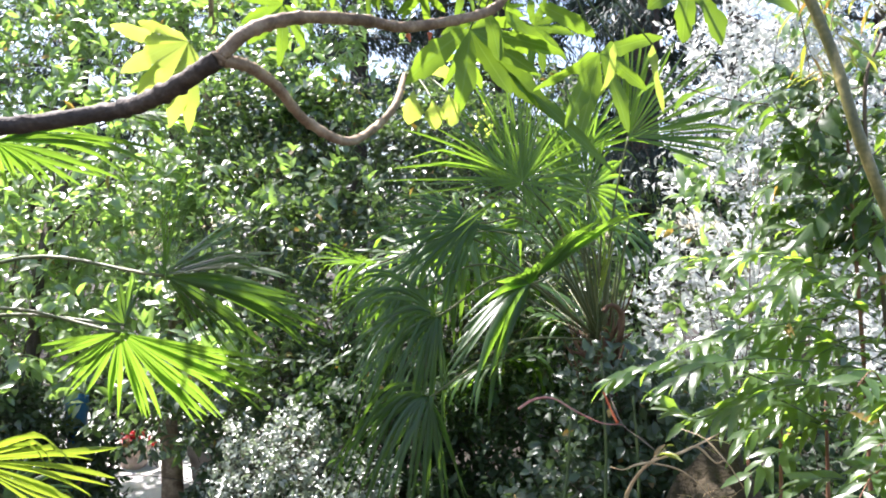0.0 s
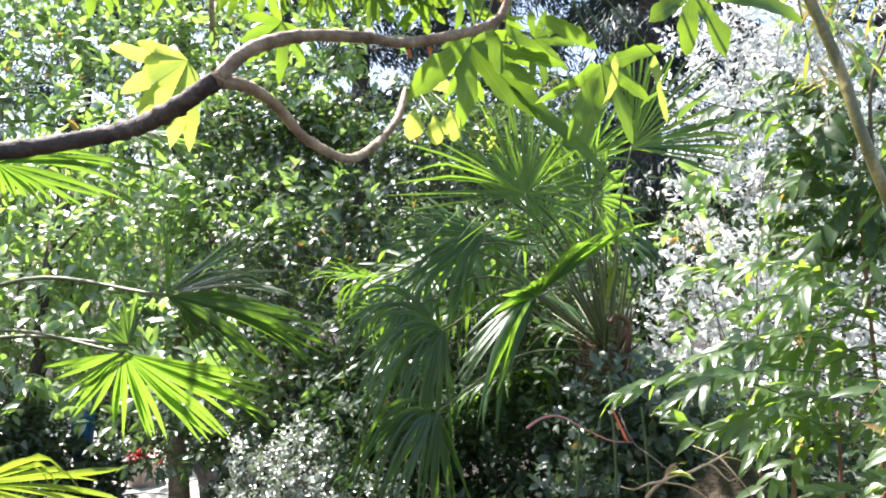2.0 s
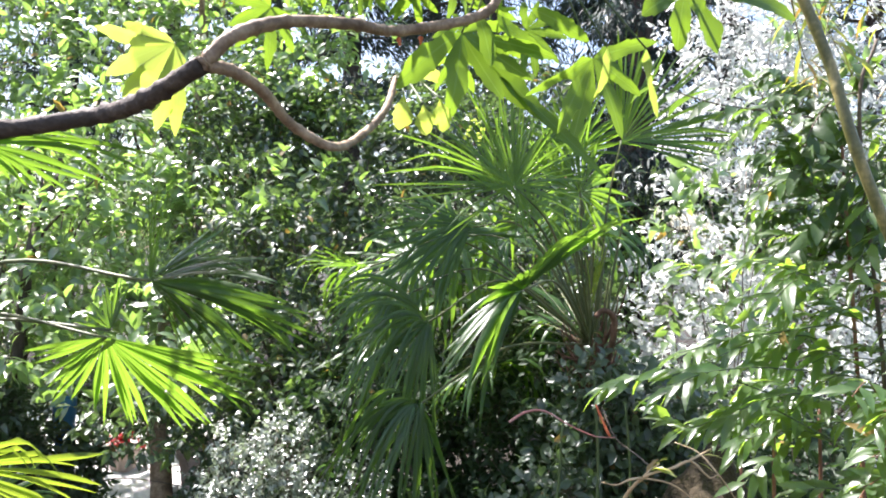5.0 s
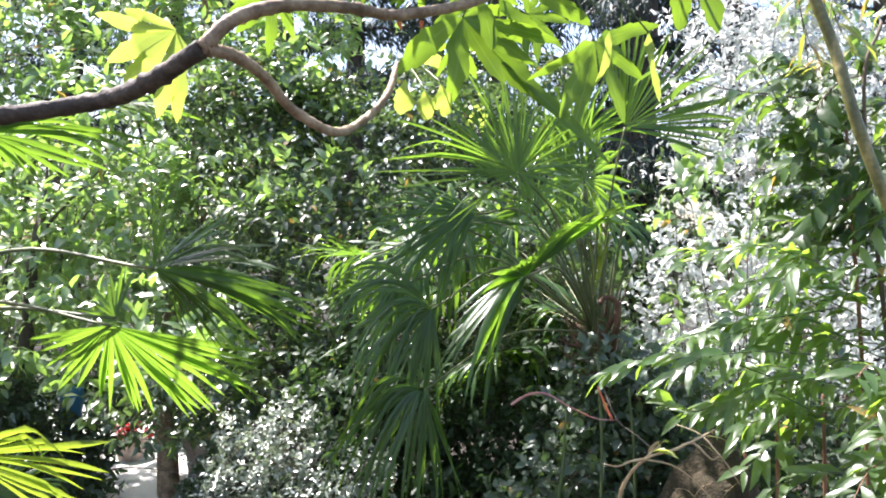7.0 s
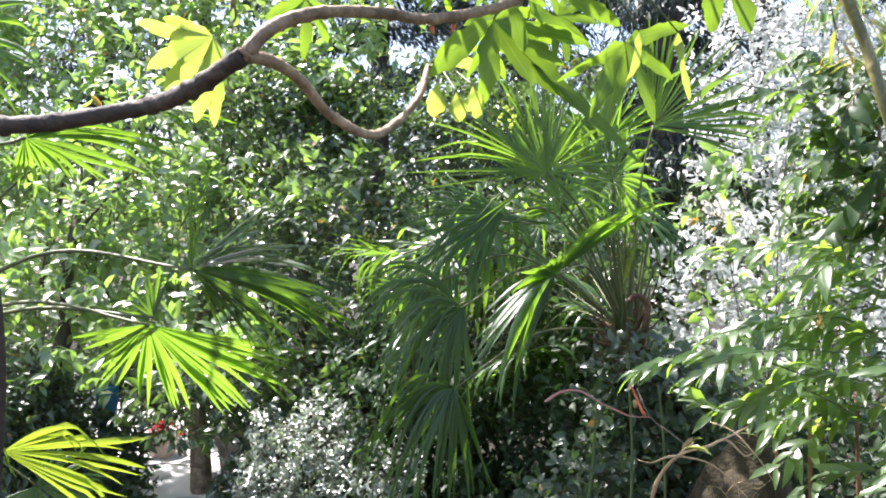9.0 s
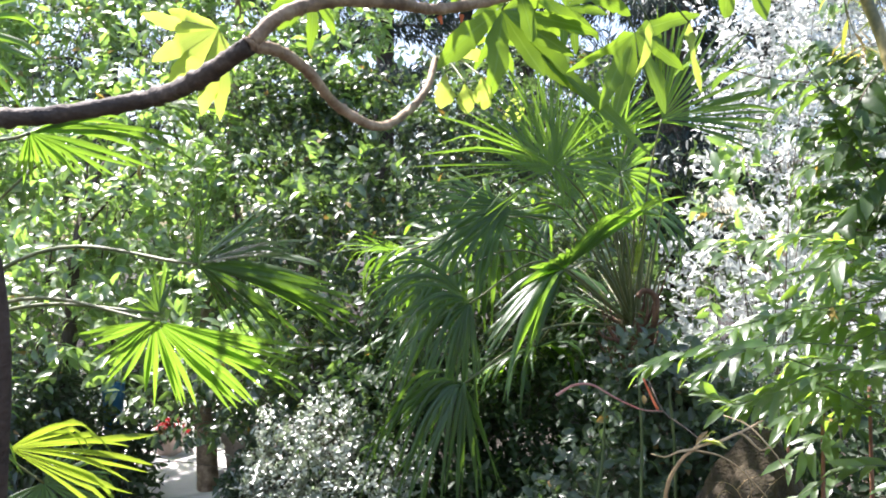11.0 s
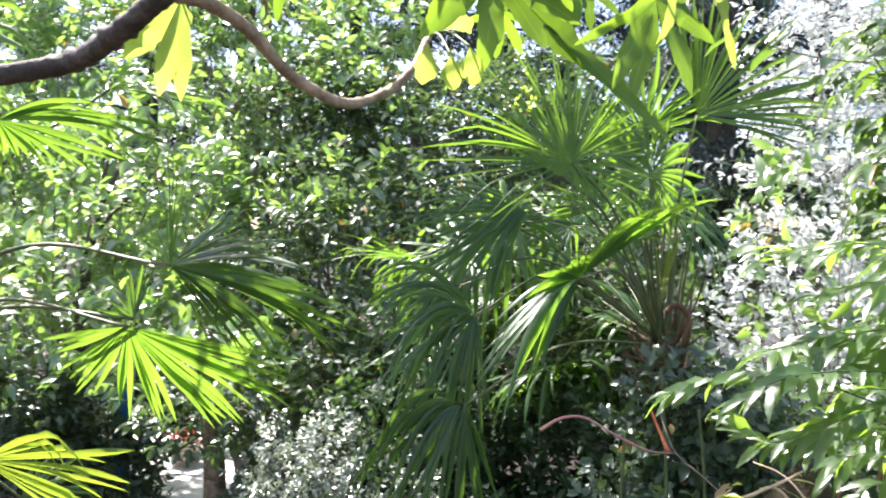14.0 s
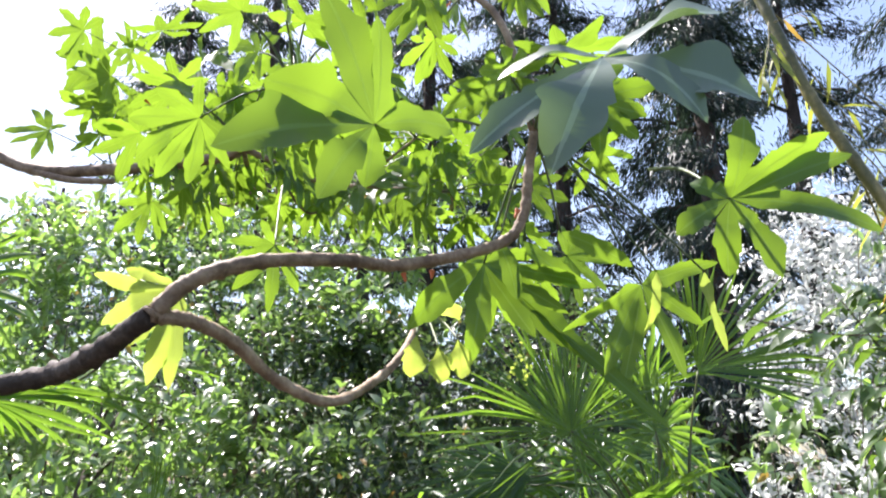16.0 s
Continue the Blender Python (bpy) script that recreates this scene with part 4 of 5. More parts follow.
def lobed(hub, lobes, stalk_from, seed, mat=FATSIA, label="", arch=0.05, web=0.4):
    """A hand-shaped leaf on its thin stalk."""
    hub, foot = Vector(hub), Vector(stalk_from)
    stalk = part("leaf_stalk", tube([foot, foot.lerp(hub, 0.5) + Vector((0, 0, 0.02)), hub], 0.0035, 0.0022, 6, 6, seed=seed), STEM, fatsia)
    part("leaf", hand_leaf(hub, lobes, seed, arch=arch, web=web), mat, stalk, label, ribbed=True)


def broad(hub, axis, normal, radius, stalk_from, seed, count=7, spread=285, droop=0.12, mat=FATSIA, label="", wide=0.14):
    """A lobed leaf whose lobes spread evenly about its axis."""
    rng = random.Random(seed)
    x, y, z = axes_of(axis, normal)
    hub = Vector(hub)
    lobes = []
    for i in range(count):
        a = radians(spread) * ((i + 0.5 + rng.uniform(-0.15, 0.15)) / count - 0.5)
        off = abs(a) / radians(spread / 2)
        length = radius * (1 - 0.4 * off ** 2) * rng.uniform(0.8, 1.05)
        d = x * math.cos(a) + y * math.sin(a)
        lobes.append((hub + d * length + Vector((0, 0, -droop * length * rng.uniform(0.3, 1.4))), z, wide * length * rng.uniform(0.85, 1.15)))
    lobed(hub, lobes, stalk_from, seed, mat, label)


tip_at = (0.201, 1.82, 2.569)
lobed((-0.027, 1.3, 2.346), [((-0.079, 1.26, 2.558), GLOW, 0.03), ((-0.001, 1.3, 2.521), GLOW, 0.016), ((-0.157, 1.22, 2.408), GLOW, 0.044), ((-0.198, 1.18, 2.247), (0.1, -0.92, 0.15), 0.042), ((-0.1, 1.24, 2.228), OLIVE, 0.03), ((-0.035, 1.3, 2.255), OLIVE, 0.024), ((0.064, 1.4, 2.398), OLIVE, 0.025)], (0.15, 1.7, 2.511), 51)
lobed((0.452, 1.32, 2.219), [((0.486, 1.3, 2.328), (0.12, -0.95, 0.22), 0.020), ((0.575, 1.3, 2.322), GLOW, 0.018), ((0.616, 1.32, 2.264), (0.12, -0.95, 0.22), 0.016), ((0.637, 1.34, 2.171), (0.12, -0.95, 0.22), 0.020), ((0.523, 1.34, 2.13), (0.12, -0.95, 0.22), 0.020), ((0.43, 1.34, 2.126), (0.12, -0.95, 0.22), 0.020), ((0.381, 1.34, 2.183), (0.12, -0.95, 0.22), 0.019), ((0.402, 1.34, 2.247), (0.12, -0.95, 0.22), 0.014)], (0.397, 1.6, 2.382), 52)
lobed((0.302, 1.35, 2.46), [((0.096, 1.3, 2.318), (0.12, -0.95, 0.2), 0.028), ((0.147, 1.35, 2.435), (-0.62, -0.6, 0.45), 0.024), ((0.248, 1.3, 2.243), (0.0, -0.95, 0.35), 0.046), ((0.506, 1.38, 2.537), (-0.62, -0.62, 0.48), 0.052), ((0.517, 1.35, 2.387), (-0.45, -0.7, 0.5), 0.05), ((0.439, 1.33, 2.338), (0.0, -0.9, 0.4), 0.03)], (0.219, 1.8, 2.584), 53, SKY_SHEEN, "greyish glossy lobed leaf", arch=0.1, web=0.2)
lobed((0.084, 1.9, 2.307), [((-0.089, 1.85, 2.195), OLIVE, 0.031), ((0.041, 1.88, 2.088), OLIVE, 0.025), ((0.167, 1.9, 2.142), GLOW, 0.022), ((0.252, 1.92, 2.196), GLOW, 0.019), ((0.322, 1.92, 2.271), GLOW, 0.019), ((0.225, 1.95, 2.368), GLOW, 0.015)], tip_at, 54)
lobed((0.142, 2.0, 2.273), [((0.232, 2.0, 2.133), OLIVE, 0.022), ((0.313, 2.0, 2.067), OLIVE, 0.019), ((0.451, 1.95, 1.967), (-0.4, -0.7, 0.5), 0.014)], tip_at, 57)
lobed((0.424, 2.0, 2.275), [((0.238, 1.95, 2.198), GLOW, 0.012), ((0.314, 1.95, 2.088), OLIVE, 0.023), ((0.385, 1.98, 2.057), OLIVE, 0.023), ((0.508, 2.0, 2.079), OLIVE, 0.020), ((0.552, 2.02, 2.191), GLOW, 0.015), ((0.603, 2.05, 2.349), OLIVE, 0.017)], (0.221, 1.9, 2.634), 55)
broad((-0.384, 1.9, 2.366), (-0.4, -0.1, -0.5), (0.3, -0.8, -0.3), 0.12, (-0.484, 2.2, 2.631), 59, 7, 260, 0.2)
twig_end = (-0.095, 2.17, 2.256)
for k, (h, a) in enumerate((((-0.051, 1.84, 2.144), (-0.064, 1.84, 2.062)), ((-0.006, 1.84, 2.121), (0.004, 1.84, 2.049)), ((0.034, 1.84, 2.135), (0.042, 1.84, 2.058)), ((-0.042, 2.0, 2.22), (0.025, 1.95, 2.237)))):
    lobed(h, [(a, GLOW, 0.026)], twig_end, 60 + k, FATSIA_YELLOW)
for k, (h, a, half) in enumerate((((0.25, 1.9, 2.37), (0.4, 1.9, 2.31), 0.021), ((0.17, 1.92, 2.36), (0.27, 1.92, 2.24), 0.02), ((0.45, 1.95, 2.29), (0.42, 1.95, 2.15), 0.011),
                                  ((0.12, 1.85, 2.34), (0.16, 1.85, 2.22), 0.022), ((0.56, 2.0, 2.3), (0.57, 2.0, 2.13), 0.012))):
    lobed(h, [(a, GLOW, half)], tip_at, 66 + k, FATSIA_YELLOW if k in (2, 4) else FATSIA)
lobed((-0.655, 2.0, 2.3), [((-0.79, 2.0, 2.36), GLOW, 0.017), ((-0.852, 1.98, 2.318), GLOW, 0.021), ((-0.832, 1.97, 2.242), GLOW, 0.025), ((-0.765, 1.98, 2.152), GLOW, 0.029), ((-0.7, 2.0, 2.08), GLOW, 0.026), ((-0.642, 2.02, 2.072), GLOW, 0.02)], (-0.769, 2.3, 2.338), 65, FATSIA_YELLOW, "backlit yellow-green lobed leaf", web=0.6)


def rosette(centre, count, leaf_r, reach, seed, lean=(0, 0, 1)):
    r = random.Random(seed)
    for k in range(count):
        a = 2.4 * k + r.uniform(-0.3, 0.3)
        e = r.uniform(-0.45, 0.8)
        d = Vector((math.cos(a) * math.cos(e), math.sin(a) * math.cos(e), math.sin(e))) + Vector(lean) * 0.3
        hub = Vector(centre) + d * reach * r.uniform(0.55, 1.15)
        broad(hub, d + Vector((0, 0, -0.35)), (r.uniform(-0.3, 0.6), -0.8, r.uniform(-0.65, 0.3)), leaf_r * r.uniform(0.8, 1.4), centre, seed * 50 + k, r.choice((6, 7, 8)), 275, r.choice((0.1, 0.25, 0.4)), wide=r.uniform(0.12, 0.17))


rosette(tip_at, 9, 0.12, 0.17, 3)
# Unseen rosette, added up the sun's path to shade the lobed leaves.
rosette((-0.15, 1.95, 3.1), 8, 0.14, 0.17, 12, (0, 0, 0.3))
rosette((0.02, 2.2, 3.2), 9, 0.13, 0.18, 13, (0, 0, 0.3))
rosette((-0.3, 3.3, 3.28), 10, 0.15, 0.24, 14, (0, 0, 0.3))
rosette((-1.0, 3.5, 3.26), 14, 0.16, 0.28, 15, (0, 0, 0.3))
rosette((-0.78, 4.0, 3.36), 13, 0.18, 0.3, 16, (0, 0, 0))
rosette((-1.5, 3.7, 3.32), 11, 0.17, 0.28, 17, (0, 0, 0))
rosette((-0.25, 4.0, 3.32), 11, 0.17, 0.28, 18, (0, 0, 0))
rosette((0.169, 2.25, 2.422), 5, 0.11, 0.12, 10, (0, 0, -0.3))
rosette(far_end, 17, 0.14, 0.3, 4, (-0.3, 0, 0.7))
rosette((-1.462, 3.3, 3.621), 18, 0.17, 0.38, 7, (-0.2, 0, 0.3))
rosette((-0.328, 1.8, 2.709), 12, 0.12, 0.21, 8, (0, 0, 0.3))
rosette((-1.654, 3.25, 3.185), 9, 0.14, 0.3, 5)
rosette((-0.606, 3.6, 3.19), 17, 0.16, 0.34, 6, (0, 0, 0.3))
rosette((-0.176, 3.6, 3.141), 15, 0.15, 0.33, 9, (0, 0, 0.3))
part("limb", tube([(-1.0, 3.5, 3.26), (-0.9, 3.75, 3.12), (-0.78, 4.0, 3.36)], 0.008, 0.005, 8, 6, 0.05, 0.1, 18), BARK, fatsia)
part("limb", tube([(-1.0, 3.5, 3.26), (-1.25, 3.6, 3.12), (-1.5, 3.7, 3.32)], 0.008, 0.005, 8, 6, 0.05, 0.1, 19), BARK, fatsia)
part("limb", tube([(-0.176, 3.6, 3.141), (-0.2, 3.8, 3.12), (-0.25, 4.0, 3.32)], 0.007, 0.005, 8, 6, 0.05, 0.1, 20), BARK, fatsia)
# Limb drawn on past its tip to carry the added shading rosette.
part("limb", tube([tip_at, (0.12, 1.78, 2.85), (-0.1, 1.9, 3.06), (0.02, 2.2, 3.2)], 0.009, 0.006, 8, 6, 0.05, 0.1, 15), BARK, fatsia)
part("limb", tube([far_end, (-0.95, 3.1, 3.08), (-1.0, 3.5, 3.26)], 0.011, 0.006, 8, 6, 0.05, 0.1, 16), BARK, fatsia)
part("limb", tube([(-0.606, 3.6, 3.19), (-0.45, 3.4, 3.22), (-0.3, 3.3, 3.28)], 0.008, 0.005, 8, 6, 0.05, 0.1, 17), BARK, fatsia)
part("limb", tube([far_end, (-0.534, 2.3, 2.889), (-0.328, 1.8, 2.709)], 0.012, 0.008, 8, 6, 0.05, 0.1, 12), BARK, fatsia)
part("limb", tube([(-1.284, 2.85, 2.997), (-1.299, 3.0, 3.261), (-1.462, 3.3, 3.621)], 0.01, 0.007, 8, 6, 0.05, 0.1, 13), BARK, fatsia)
part("limb", tube([far_end, (-0.671, 3.1, 3.02), (-0.606, 3.6, 3.19), (-0.176, 3.6, 3.141)], 0.013, 0.007, 8, 6, 0.05, 0.1, 11), BARK, fatsia)

for at, way in (((-0.058, 1.72, 2.24), (0.004, -0.004, -0.012)), ((0.161, 1.81, 2.392), (-0.004, -0.006, -0.014)), ((-1.093, 2.5, 3.091), (0.012, 0, -0.012)), ((-0.011, 1.78, 2.26), (0, -0.004, -0.012)), ((-0.048, 2.2, 3.147), (0.02, 0, 0.02))):
    part("bud", tube([at, Vector(at) + Vector(way) * 0.6, Vector(at) + Vector(way) * 1.4], 0.006, 0.002, 7, 4, 0.2), BUD, fatsia, "small orange-red bud")

# ---- bamboo cane ----
def cane(points, r, label, seed):
    ob = root("bamboo", points[0], label, "bamboo")
    line = smooth_line(points, 40)
    verts, faces = tube(points, r, r * 0.8, 14, 40)
    for i in range(len(line)):
        swell = 1.13 if i % 18 == 0 else (1.05 if i % 18 in (1, 17) else 1.0)
        for k in range(14):
            v = verts[i * 14 + k]
            verts[i * 14 + k] = line[i] + (v - line[i]) * swell
    part("cane", (verts, faces), CANE, ob)
    return ob, line


bamboo, cane_line = cane([(2.0, 2.1, -0.05), (1.6, 2.0, 0.9), (1.122, 1.94, 1.9), (1.008, 1.986, 2.3), (0.85, 2.02, 2.705), (0.778, 2.05, 2.991), (0.62, 2.2, 3.7)], 0.0155, "tall yellowish bamboo cane leaning across the garden", 1)


SINGLES = {}


def leafy_twig(ob, points, count, leaf, mat, seed, r=0.003, bark=TWIG, droop=-0.12, spread=1.0):
    """A thin twig with leaves on both sides, each leaf a mesh of its own."""
    rng = np.random.default_rng(seed)
    line = smooth_line(points, 8)
    twig = part("twig", tube(points, r, r * 0.5, 5, 6, seed=seed), bark, ob)
    shape = leaf_shape(leaf[0], leaf[1], 0.3, 0.25)
    made = SINGLES.get(ob.name, 0)
    single = made + count <= 300
    SINGLES[ob.name] = made + (count if single else 0)
    shared = mesh_of("leaf", shape, LEAF_FACES, mat) if single else None
    places, turns, sizes = [], [], []
    for k in range(count):
        s = 0.12 + 0.88 * (k + 0.5) / count
        i = min(int(s * (len(line) - 1)), len(line) - 2)
        p, d = line[i], (line[i + 1] - line[i]).normalized()
        side = d.cross(Vector((0, 0, 1))).normalized() * (1 if k % 2 else -1) * spread
        way = d * rng.uniform(0.4, 1.0) + side * rng.uniform(0.5, 1.1) + Vector((0, 0, droop + rng.normal(0, 0.13)))
        m = frames_for(rng, np.array([way]), (-0.28, -0.3, 0.92), 0.33)[0]
        size = float(rng.uniform(0.65, 1.15))
        if single:
            lf = new("leaf", shared)
            lf.parent = twig
            lf.matrix_basis = Matrix.Translation(p - Vector(ob.location)) @ Matrix([list(m[q]) for q in range(3)]).to_4x4() @ Matrix.Scale(size, 4)
        else:
            places.append(tuple(p)), turns.append(m), sizes.append(size)
    if not single:
        part("foliage", leaf_mass(np.array(places), np.array(turns), np.array(sizes), shape), mat, twig, kind="stuff")
    return twig


_r = random.Random(8)
for k in range(9):
    a = cane_line[int(len(cane_line) * (0.45 + 0.05 * k))] if k < 8 else cane_line[-40]
    p = Vector((1.181, 2.2, 2.34)) + Vector((_r.uniform(-0.1, 0.3), _r.uniform(-0.2, 0.3), _r.uniform(-0.1, 0.25)))
    leafy_twig(bamboo, [a, a.lerp(p, 0.6) + Vector((0, 0, 0.05)), p, p + Vector((_r.uniform(-0.15, 0.15), -0.05, -0.12))], 14, (0.1, 0.013), BAMBOO_LEAF, 200 + k, 0.002, CANE)
for k, (a, b) in enumerate((((0.743, 1.92, 2.83), (0.729, 1.9, 2.663)), ((0.74, 1.92, 2.86), (0.697, 1.9, 2.693)), ((0.752, 1.92, 2.859), (0.833, 1.9, 2.868)))):
    leafy_twig(bamboo, [a, Vector(a).lerp(Vector(b), 0.5) + Vector((0.01, 0, 0.01)), b], 5, (0.09, 0.012), BAMBOO_LEAF, 220 + k, 0.002, CANE, -0.8)

# ---- heavenly bamboo shrub at the side ----
nandina = root("nandina_shrub", (1.25, 2.25, 0), "leafy shrub with sprays of narrow pointed green leaves", "shrub")
for k, pts in enumerate(([(0.969, 2.1, 1.389), (0.706, 2.0, 1.476), (0.586, 2.1, 1.445), (0.471, 2.1, 1.405)], [(1.139, 2.2, 1.582), (0.891, 2.1, 1.557), (0.8, 2.1, 1.54), (0.67, 2.05, 1.514)],
                         [(1.092, 2.1, 1.283), (0.873, 2.05, 1.381), (0.693, 2.0, 1.33), (0.62, 2.0, 1.358)], [(1.221, 2.3, 1.676), (1.032, 2.25, 1.758), (0.818, 2.2, 1.74), (0.689, 2.2, 1.746)], [(1.029, 2.1, 1.466), (0.823, 2.0, 1.485), (0.676, 1.95, 1.469), (0.57, 1.95, 1.41)], [(1.171, 2.2, 1.502), (0.968, 2.1, 1.558), (0.827, 2.05, 1.531), (0.685, 2.0, 1.476)], [(1.121, 2.1, 1.375), (0.954, 2.0, 1.421), (0.818, 1.95, 1.399), (0.706, 1.95, 1.334)])):
    leafy_twig(nandina, pts, 22, (0.105, 0.03), NANDINA, 400 + k, 0.0025, STEM, -0.1, 0.5)
_r = random.Random(12)
n_spray = 0
for k in range(12):
    foot = Vector((1.12 + 0.062 * k + _r.uniform(-0.05, 0.05), 2.0 + _r.uniform(0, 0.6), -0.02))
    high = _r.uniform(1.1, 1.45) if k < 5 else _r.uniform(1.5, 2.2)
    top = foot + Vector((_r.uniform(-0.15, 0.1), _r.uniform(-0.15, 0.1), high))
    mid = foot.lerp(top, 0.5) + Vector((_r.uniform(-0.05, 0.05), 0, 0))
    part("stem", tube([foot, mid, top], 0.009, 0.005, 7, 10, 0.05, 0.2, k), RED_STEM, nandina)
    for j in range(9):
        s = (0.68 + 0.32 * (j + _r.random()) / 9) if k < 5 else (0.6 + 0.4 * (j + _r.random()) / 9)
        p = foot.lerp(top, s)
        if p.z < 1.2:
            continue
        a = _r.uniform(0, 2 * math.pi)
        d = Vector((math.cos(a) - 0.3, math.sin(a) - 0.45, 0)).normalized()
        reach = _r.uniform(0.2, 0.4)
        leafy_twig(nandina, [p, p + d * reach * 0.5 + Vector((0, 0, 0.09)), p + d * reach + Vector((0, 0, _r.uniform(-0.08, 0.06)))], 11, (0.105, 0.029), NANDINA, 300 + n_spray, 0.002, STEM, spread=0.55)
        n_spray += 1

_r = random.Random(44)
for k in range(30):
    p = Vector((1.312, 2.3, 1.744)).lerp(Vector((1.234, 2.15, 1.133)), (k + 0.5) / 30) + Vector((_r.uniform(-0.22, 0.1), _r.uniform(-0.12, 0.2), 0))
    d = Vector((_r.uniform(-0.42, -0.16), _r.uniform(-0.12, 0.05), _r.uniform(-0.08, 0.06)))
    leafy_twig(nandina, [p, p + d * 0.5 + Vector((0, 0, 0.05)), p + d], 11, (0.1, 0.028), NANDINA, 450 + k, 0.002, STEM, -0.12, 0.55)

for k in range(16):
    p = Vector((1.22, 1.95, 1.12)).lerp(Vector((1.2, 1.95, 1.5)), (k + 0.5) / 16) + Vector((_r.uniform(-0.06, 0.08), _r.uniform(-0.15, 0.05), 0))
    d = Vector((_r.uniform(-0.22, -0.02), _r.uniform(-0.2, -0.02), _r.uniform(-0.04, 0.08)))
    leafy_twig(nandina, [p, p + d * 0.5 + Vector((0, 0, 0.04)), p + d], 9, (0.108, 0.031), NANDINA, 480 + k, 0.002, RED_STEM, -0.1, 0.8)

# ---- climbing twig with rounder leaves ----
climber = root("climbing_shrub", (1.5, 2.5, 0), "thin climbing shrub with broad dark leaves on a brown twig", "shrub")
part("stem", tube([(1.5, 2.5, -0.05), (1.45, 2.45, 1.2), (1.268, 2.3, 2.156), (1.316, 2.3, 2.418)], 0.008, 0.005, 7, 8, 0.05), TWIG, climber)
for k, pts in enumerate(([(1.268, 2.3, 2.156), (1.028, 2.25, 2.187), (0.814, 2.2, 2.2), (0.628, 2.2, 2.256)], [(1.269, 2.3, 2.013), (1.087, 2.2, 2.065), (0.991, 2.2, 2.145), (0.89, 2.15, 2.261)],
                         [(1.27, 2.3, 1.844), (1.104, 2.2, 1.952), (1.04, 2.2, 2.032), (1.007, 2.2, 2.096)], [(1.283, 2.3, 2.266), (1.183, 2.3, 2.231), (1.071, 2.2, 2.113), (1.056, 2.2, 2.0)],
                         [(1.318, 2.3, 2.081), (1.199, 2.2, 2.001), (1.136, 2.2, 1.92), (1.073, 2.2, 1.839)], [(1.374, 2.4, 1.972), (1.288, 2.4, 1.919), (1.184, 2.4, 1.847), (1.053, 2.3, 1.775)],
                         [(1.417, 2.3, 2.182), (1.323, 2.25, 2.074), (1.232, 2.2, 1.953), (1.201, 2.2, 1.808)])):
    leafy_twig(climber, pts, 12 if k == 0 else 22, (0.085, 0.043), CLIMBER, 500 + k, 0.003, TWIG, -0.45)

_r = random.Random(31)
for k in range(44):
    p = Vector((1.404, 2.45, 1.779)).lerp(Vector((1.346, 2.45, 2.389)), k / 43) + Vector((_r.uniform(-0.16, 0.1), _r.uniform(-0.1, 0.4), 0))
    d = Vector((_r.uniform(-0.32, -0.05), _r.uniform(-0.1, 0.05), _r.uniform(-0.12, 0.12)))
    leafy_twig(climber, [p, p + d * 0.5 + Vector((0, 0, 0.03)), p + d], 16, (0.072, 0.036), CLIMBER, 520 + k, 0.002, TWIG, -0.4)

# ---- bare twigs in front ----
twigs = root("bare_twigs", (0.386, 1.5, 1.257), "pale bare twigs arching over the bed", "twig")
part("twig", tube([(0.38, 1.5, 1.193), (0.381, 1.45, 1.305), (0.415, 1.42, 1.37), (0.473, 1.42, 1.39), (0.55, 1.45, 1.418)], 0.0042, 0.0012, 7, 4, 0.12, 0.5), PALE_TWIG, twigs)
part("twig", tube([(0.415, 1.42, 1.37), (0.386, 1.4, 1.372), (0.362, 1.4, 1.362), (0.338, 1.4, 1.367)], 0.0028, 0.0008, 6, 3), PALE_TWIG, twigs)
part("twig", tube([(0.473, 1.42, 1.39), (0.511, 1.45, 1.393), (0.545, 1.45, 1.363), (0.564, 1.45, 1.366), (0.597, 1.45, 1.318)], 0.0026, 0.0009, 6, 3, 0, 0.5), PALE_TWIG, twigs)
part("twig", tube([(0.564, 1.45, 1.366), (0.541, 1.5, 1.396), (0.501, 1.52, 1.41)], 0.0017, 0.0008, 5, 3, 0, 0.5), PALE_TWIG, twigs)
part("twig", tube([(0.442, 1.45, 1.377), (0.419, 1.5, 1.393), (0.393, 1.55, 1.41), (0.376, 1.6, 1.46)], 0.0013, 0.0012, 5, 3, 0.1, 0.6), TWIG, twigs)
part("twig", tube([(0.376, 1.52, 1.42), (0.366, 1.54, 1.445), (0.354, 1.55, 1.475)], 0.003, 0.002, 6, 4, 0.15), BUD, twigs, "orange dry twig end")
part("twig", tube([(0.393, 1.55, 1.41), (0.349, 1.54, 1.415), (0.299, 1.53, 1.438), (0.25, 1.52, 1.466), (0.212, 1.51, 1.466), (0.18, 1.507, 1.447)], 0.001, 0.003, 6, 8), PINK_SHOOT, twigs, "pinkish arching shoot")
part("twig", tube([(0.415, 1.42, 1.37), (0.468, 1.44, 1.355), (0.507, 1.44, 1.33), (0.558, 1.45, 1.277)], 0.002, 0.0008, 5, 3, 0, 0.4), PALE_TWIG, twigs)
leafy_twig(twigs, [(0.473, 1.42, 1.39), (0.51, 1.43, 1.403), (0.548, 1.45, 1.416)], 5, (0.05, 0.008), BAMBOO_LEAF, 602, 0.001, PALE_TWIG)
leafy_twig(twigs, [(0.415, 1.42, 1.37), (0.429, 1.42, 1.385), (0.444, 1.42, 1.395)], 5, (0.05, 0.012), BAMBOO_LEAF, 601, 0.002, PALE_TWIG)
canes = root("green_canes", (0.566, 2.6, 0.891), "slim green shoots standing under the palm", "shoots")
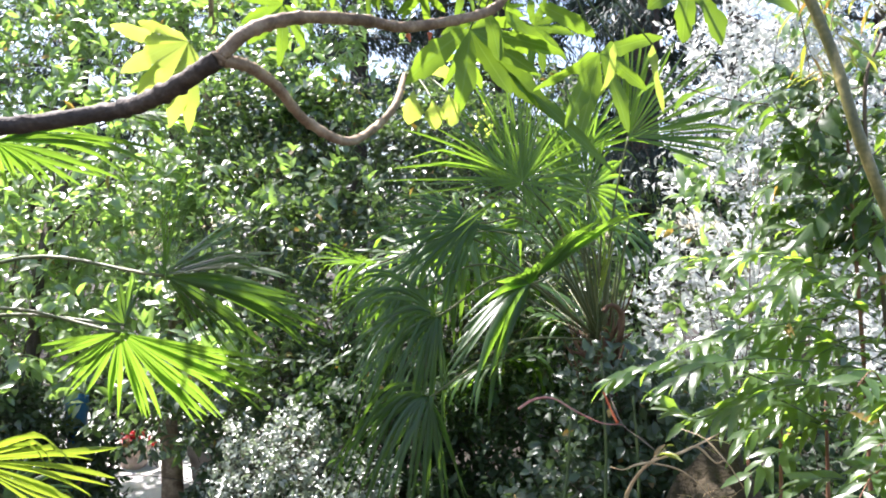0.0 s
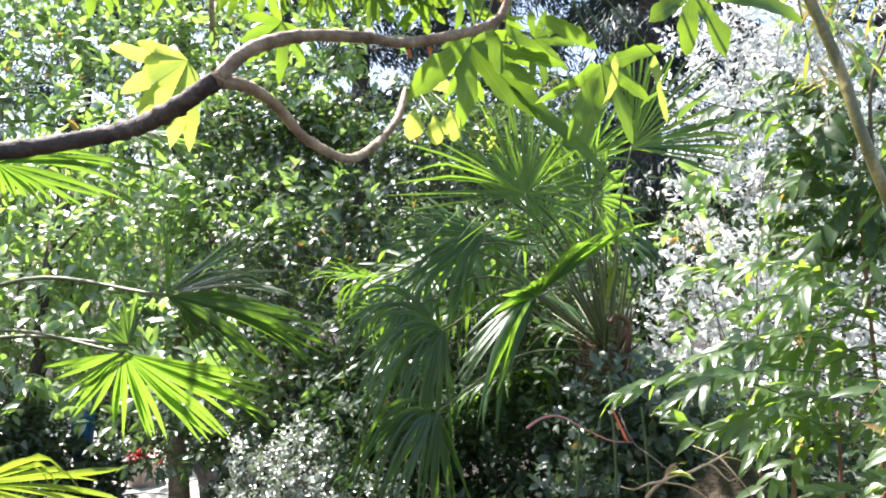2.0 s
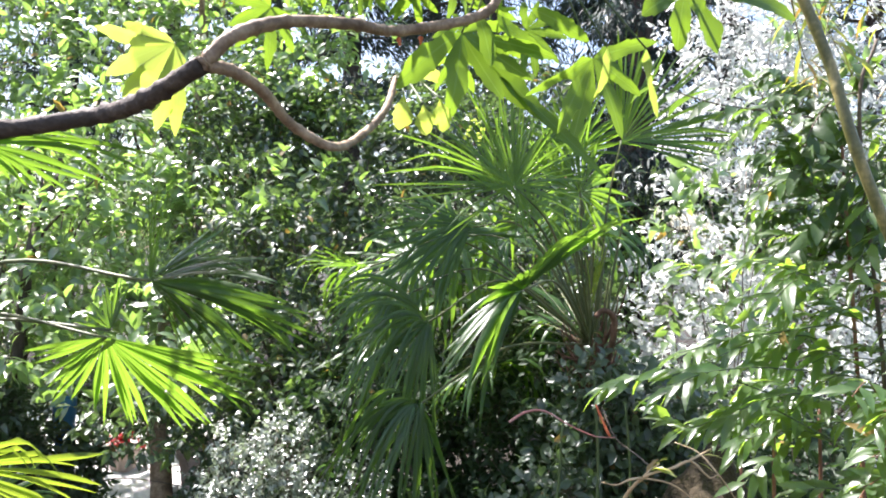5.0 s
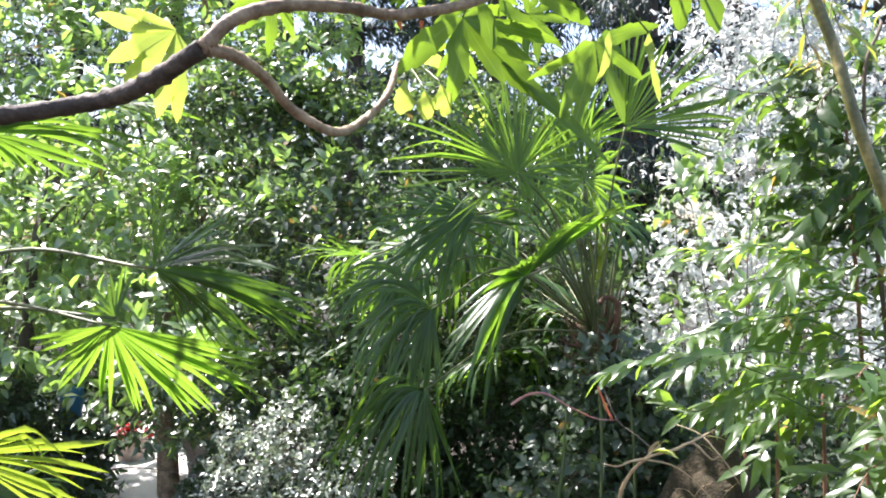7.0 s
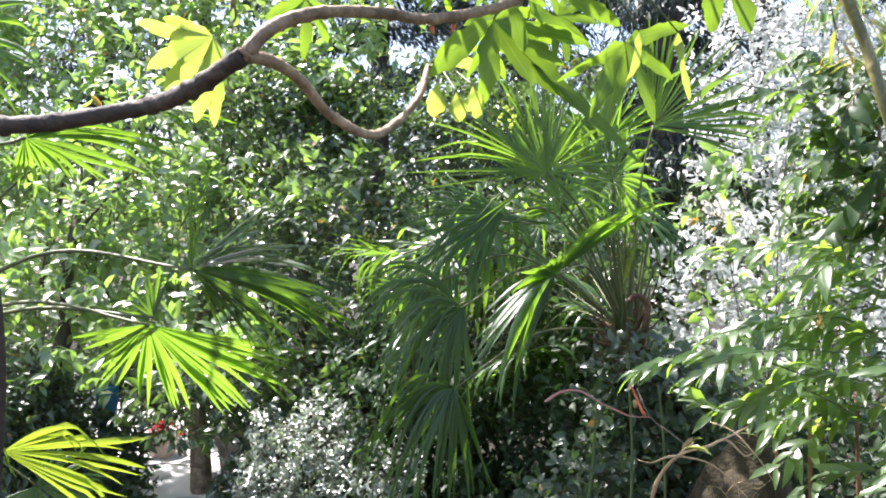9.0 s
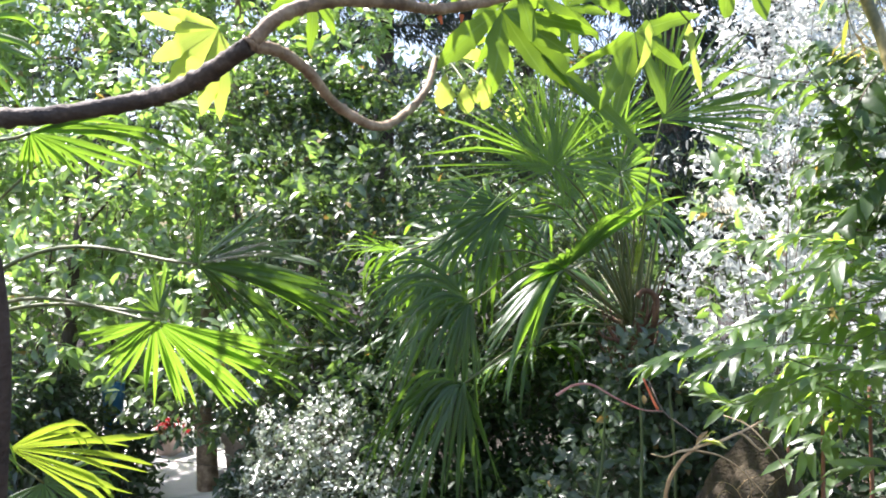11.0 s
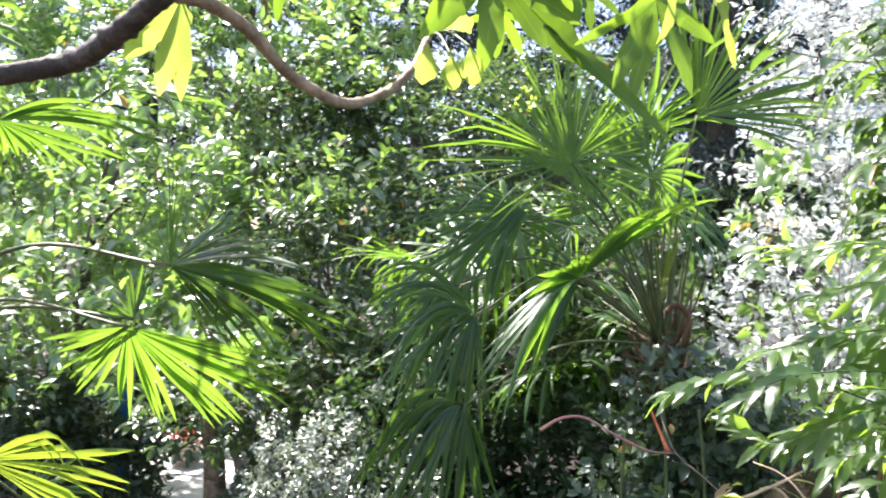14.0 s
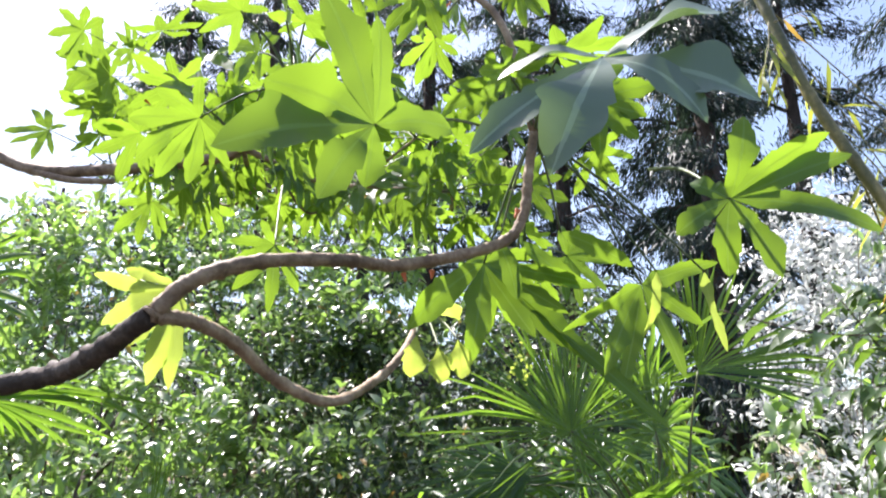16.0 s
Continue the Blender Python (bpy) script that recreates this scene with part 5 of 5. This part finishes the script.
for k, (a, b) in enumerate((((0.567, 2.6, 0.777), (0.55, 2.6, 1.388)), ((0.405, 2.6, 0.774), (0.448, 2.6, 1.196)), ((0.705, 2.7, 0.741), (0.681, 2.7, 1.257)))):
    part("shoot", tube([a, Vector(a).lerp(Vector(b), 0.5) + Vector((0.01, 0, 0)), b], 0.006, 0.004, 6, 6), STEM, canes)

# ---- boulder, pots and flowers ----
def boulder(place, size, seed, label):
    bm = bmesh.new()
    bmesh.ops.create_icosphere(bm, subdivisions=4, radius=1)
    for v in bm.verts:
        q = v.co.copy()
        f = 1 + 0.34 * noise.noise(q * 1.6 + Vector((seed, 0, 0))) + 0.16 * noise.noise(q * 4 + Vector((0, seed, 0))) + 0.07 * noise.noise(q * 11 + Vector((0, 0, seed)))
        v.co = Vector((q.x * size[0], q.y * size[1], q.z * size[2])) * f
    me = bpy.data.meshes.new("boulder")
    bm.to_mesh(me)
    bm.free()
    me.materials.append(ROCK_SHADED)
    me.polygons.foreach_set("use_smooth", np.full(len(me.polygons), True))
    ob = new("boulder", me)
    ob.location = place
    return tagged(ob, label, "rock")


boulder((0.86, 2.5, 0.4), (0.34, 0.22, 0.64), 3, "brown mossy boulder half hidden by twigs")


def pot(place, r, h, mat, label, category="plant pot", name="plant_pot"):
    ob = root(name, place, label, category)
    x, y, z = place
    rings = [(0.72, 0), (0.78, 0.1), (0.9, 0.55), (1.0, 0.86), (1.09, 0.87), (1.1, 0.99), (1.06, 1.0), (0.97, 0.99), (0.93, 0.85)]
    n = 28
    verts = [(x + math.cos(2 * math.pi * k / n) * r * a, y + math.sin(2 * math.pi * k / n) * r * a, z + h * b) for a, b in rings for k in range(n)]
    faces = [(i * n + k, i * n + (k + 1) % n, (i + 1) * n + (k + 1) % n, (i + 1) * n + k) for i in range(len(rings) - 1) for k in range(n)]
    faces.append(tuple(range(n))[::-1])
    part("body", (verts, faces), mat, ob)
    part("soil", ([v for v in verts[-n:]], [tuple(range(n))]), SOIL, ob)
    return ob


pot((-1.5, 4.95, 0.03), 0.17, 0.46, TERRACOTTA, "pale terracotta pot beside the path")
pot((-2.4, 4.9, 0.02), 0.065, 0.78, BLUE_GLAZE, "tall blue glazed pot beyond the path")
pot((-2.47, 5.95, 0.02), 0.12, 0.2, TERRACOTTA, "low terracotta pot with red flowers")
flowers = root("red_flowers", (-2.47, 5.95, 0.19), "bright red flowers growing in a pot", "flowers")
_rng = np.random.default_rng(9)
_c = np.array((-2.47, 5.95, 0.26))
_p = _c + _rng.normal(0, 0.045, (60, 3)) * np.array((1.3, 1, 0.8))
part("petals", leaf_mass(_p, frames_for(_rng, _rng.normal(0, 1, (60, 3)), (0, 0, 1), 0.7), _rng.uniform(0.7, 1.3, 60), leaf_shape(0.045, 0.035, 0.2, 0.2)), RED_PETAL, flowers, kind="stuff")

# ---- dry grass over the boulder ----
straw = root("dry_grass", (0.8, 2.2, 1.0), "tuft of dry straw-coloured grass over the boulder", "grass")
_r = random.Random(71)
for k in range(15):
    foot = Vector((0.86 + _r.uniform(-0.12, 0.16), 2.34 + _r.uniform(-0.06, 0.06), 0.92 + _r.uniform(-0.05, 0.04)))
    lean = Vector((_r.uniform(-0.3, 0.1), _r.uniform(-0.2, -0.02), _r.uniform(0.0, 0.2)))
    part("blade", tube([foot, foot + lean * 0.5 + Vector((0, 0, 0.03)), foot + lean + Vector((0, 0, _r.uniform(-0.02, 0.03)))], 0.0013, 0.0004, 4, 4, seed=k), PALE_TWIG, straw)
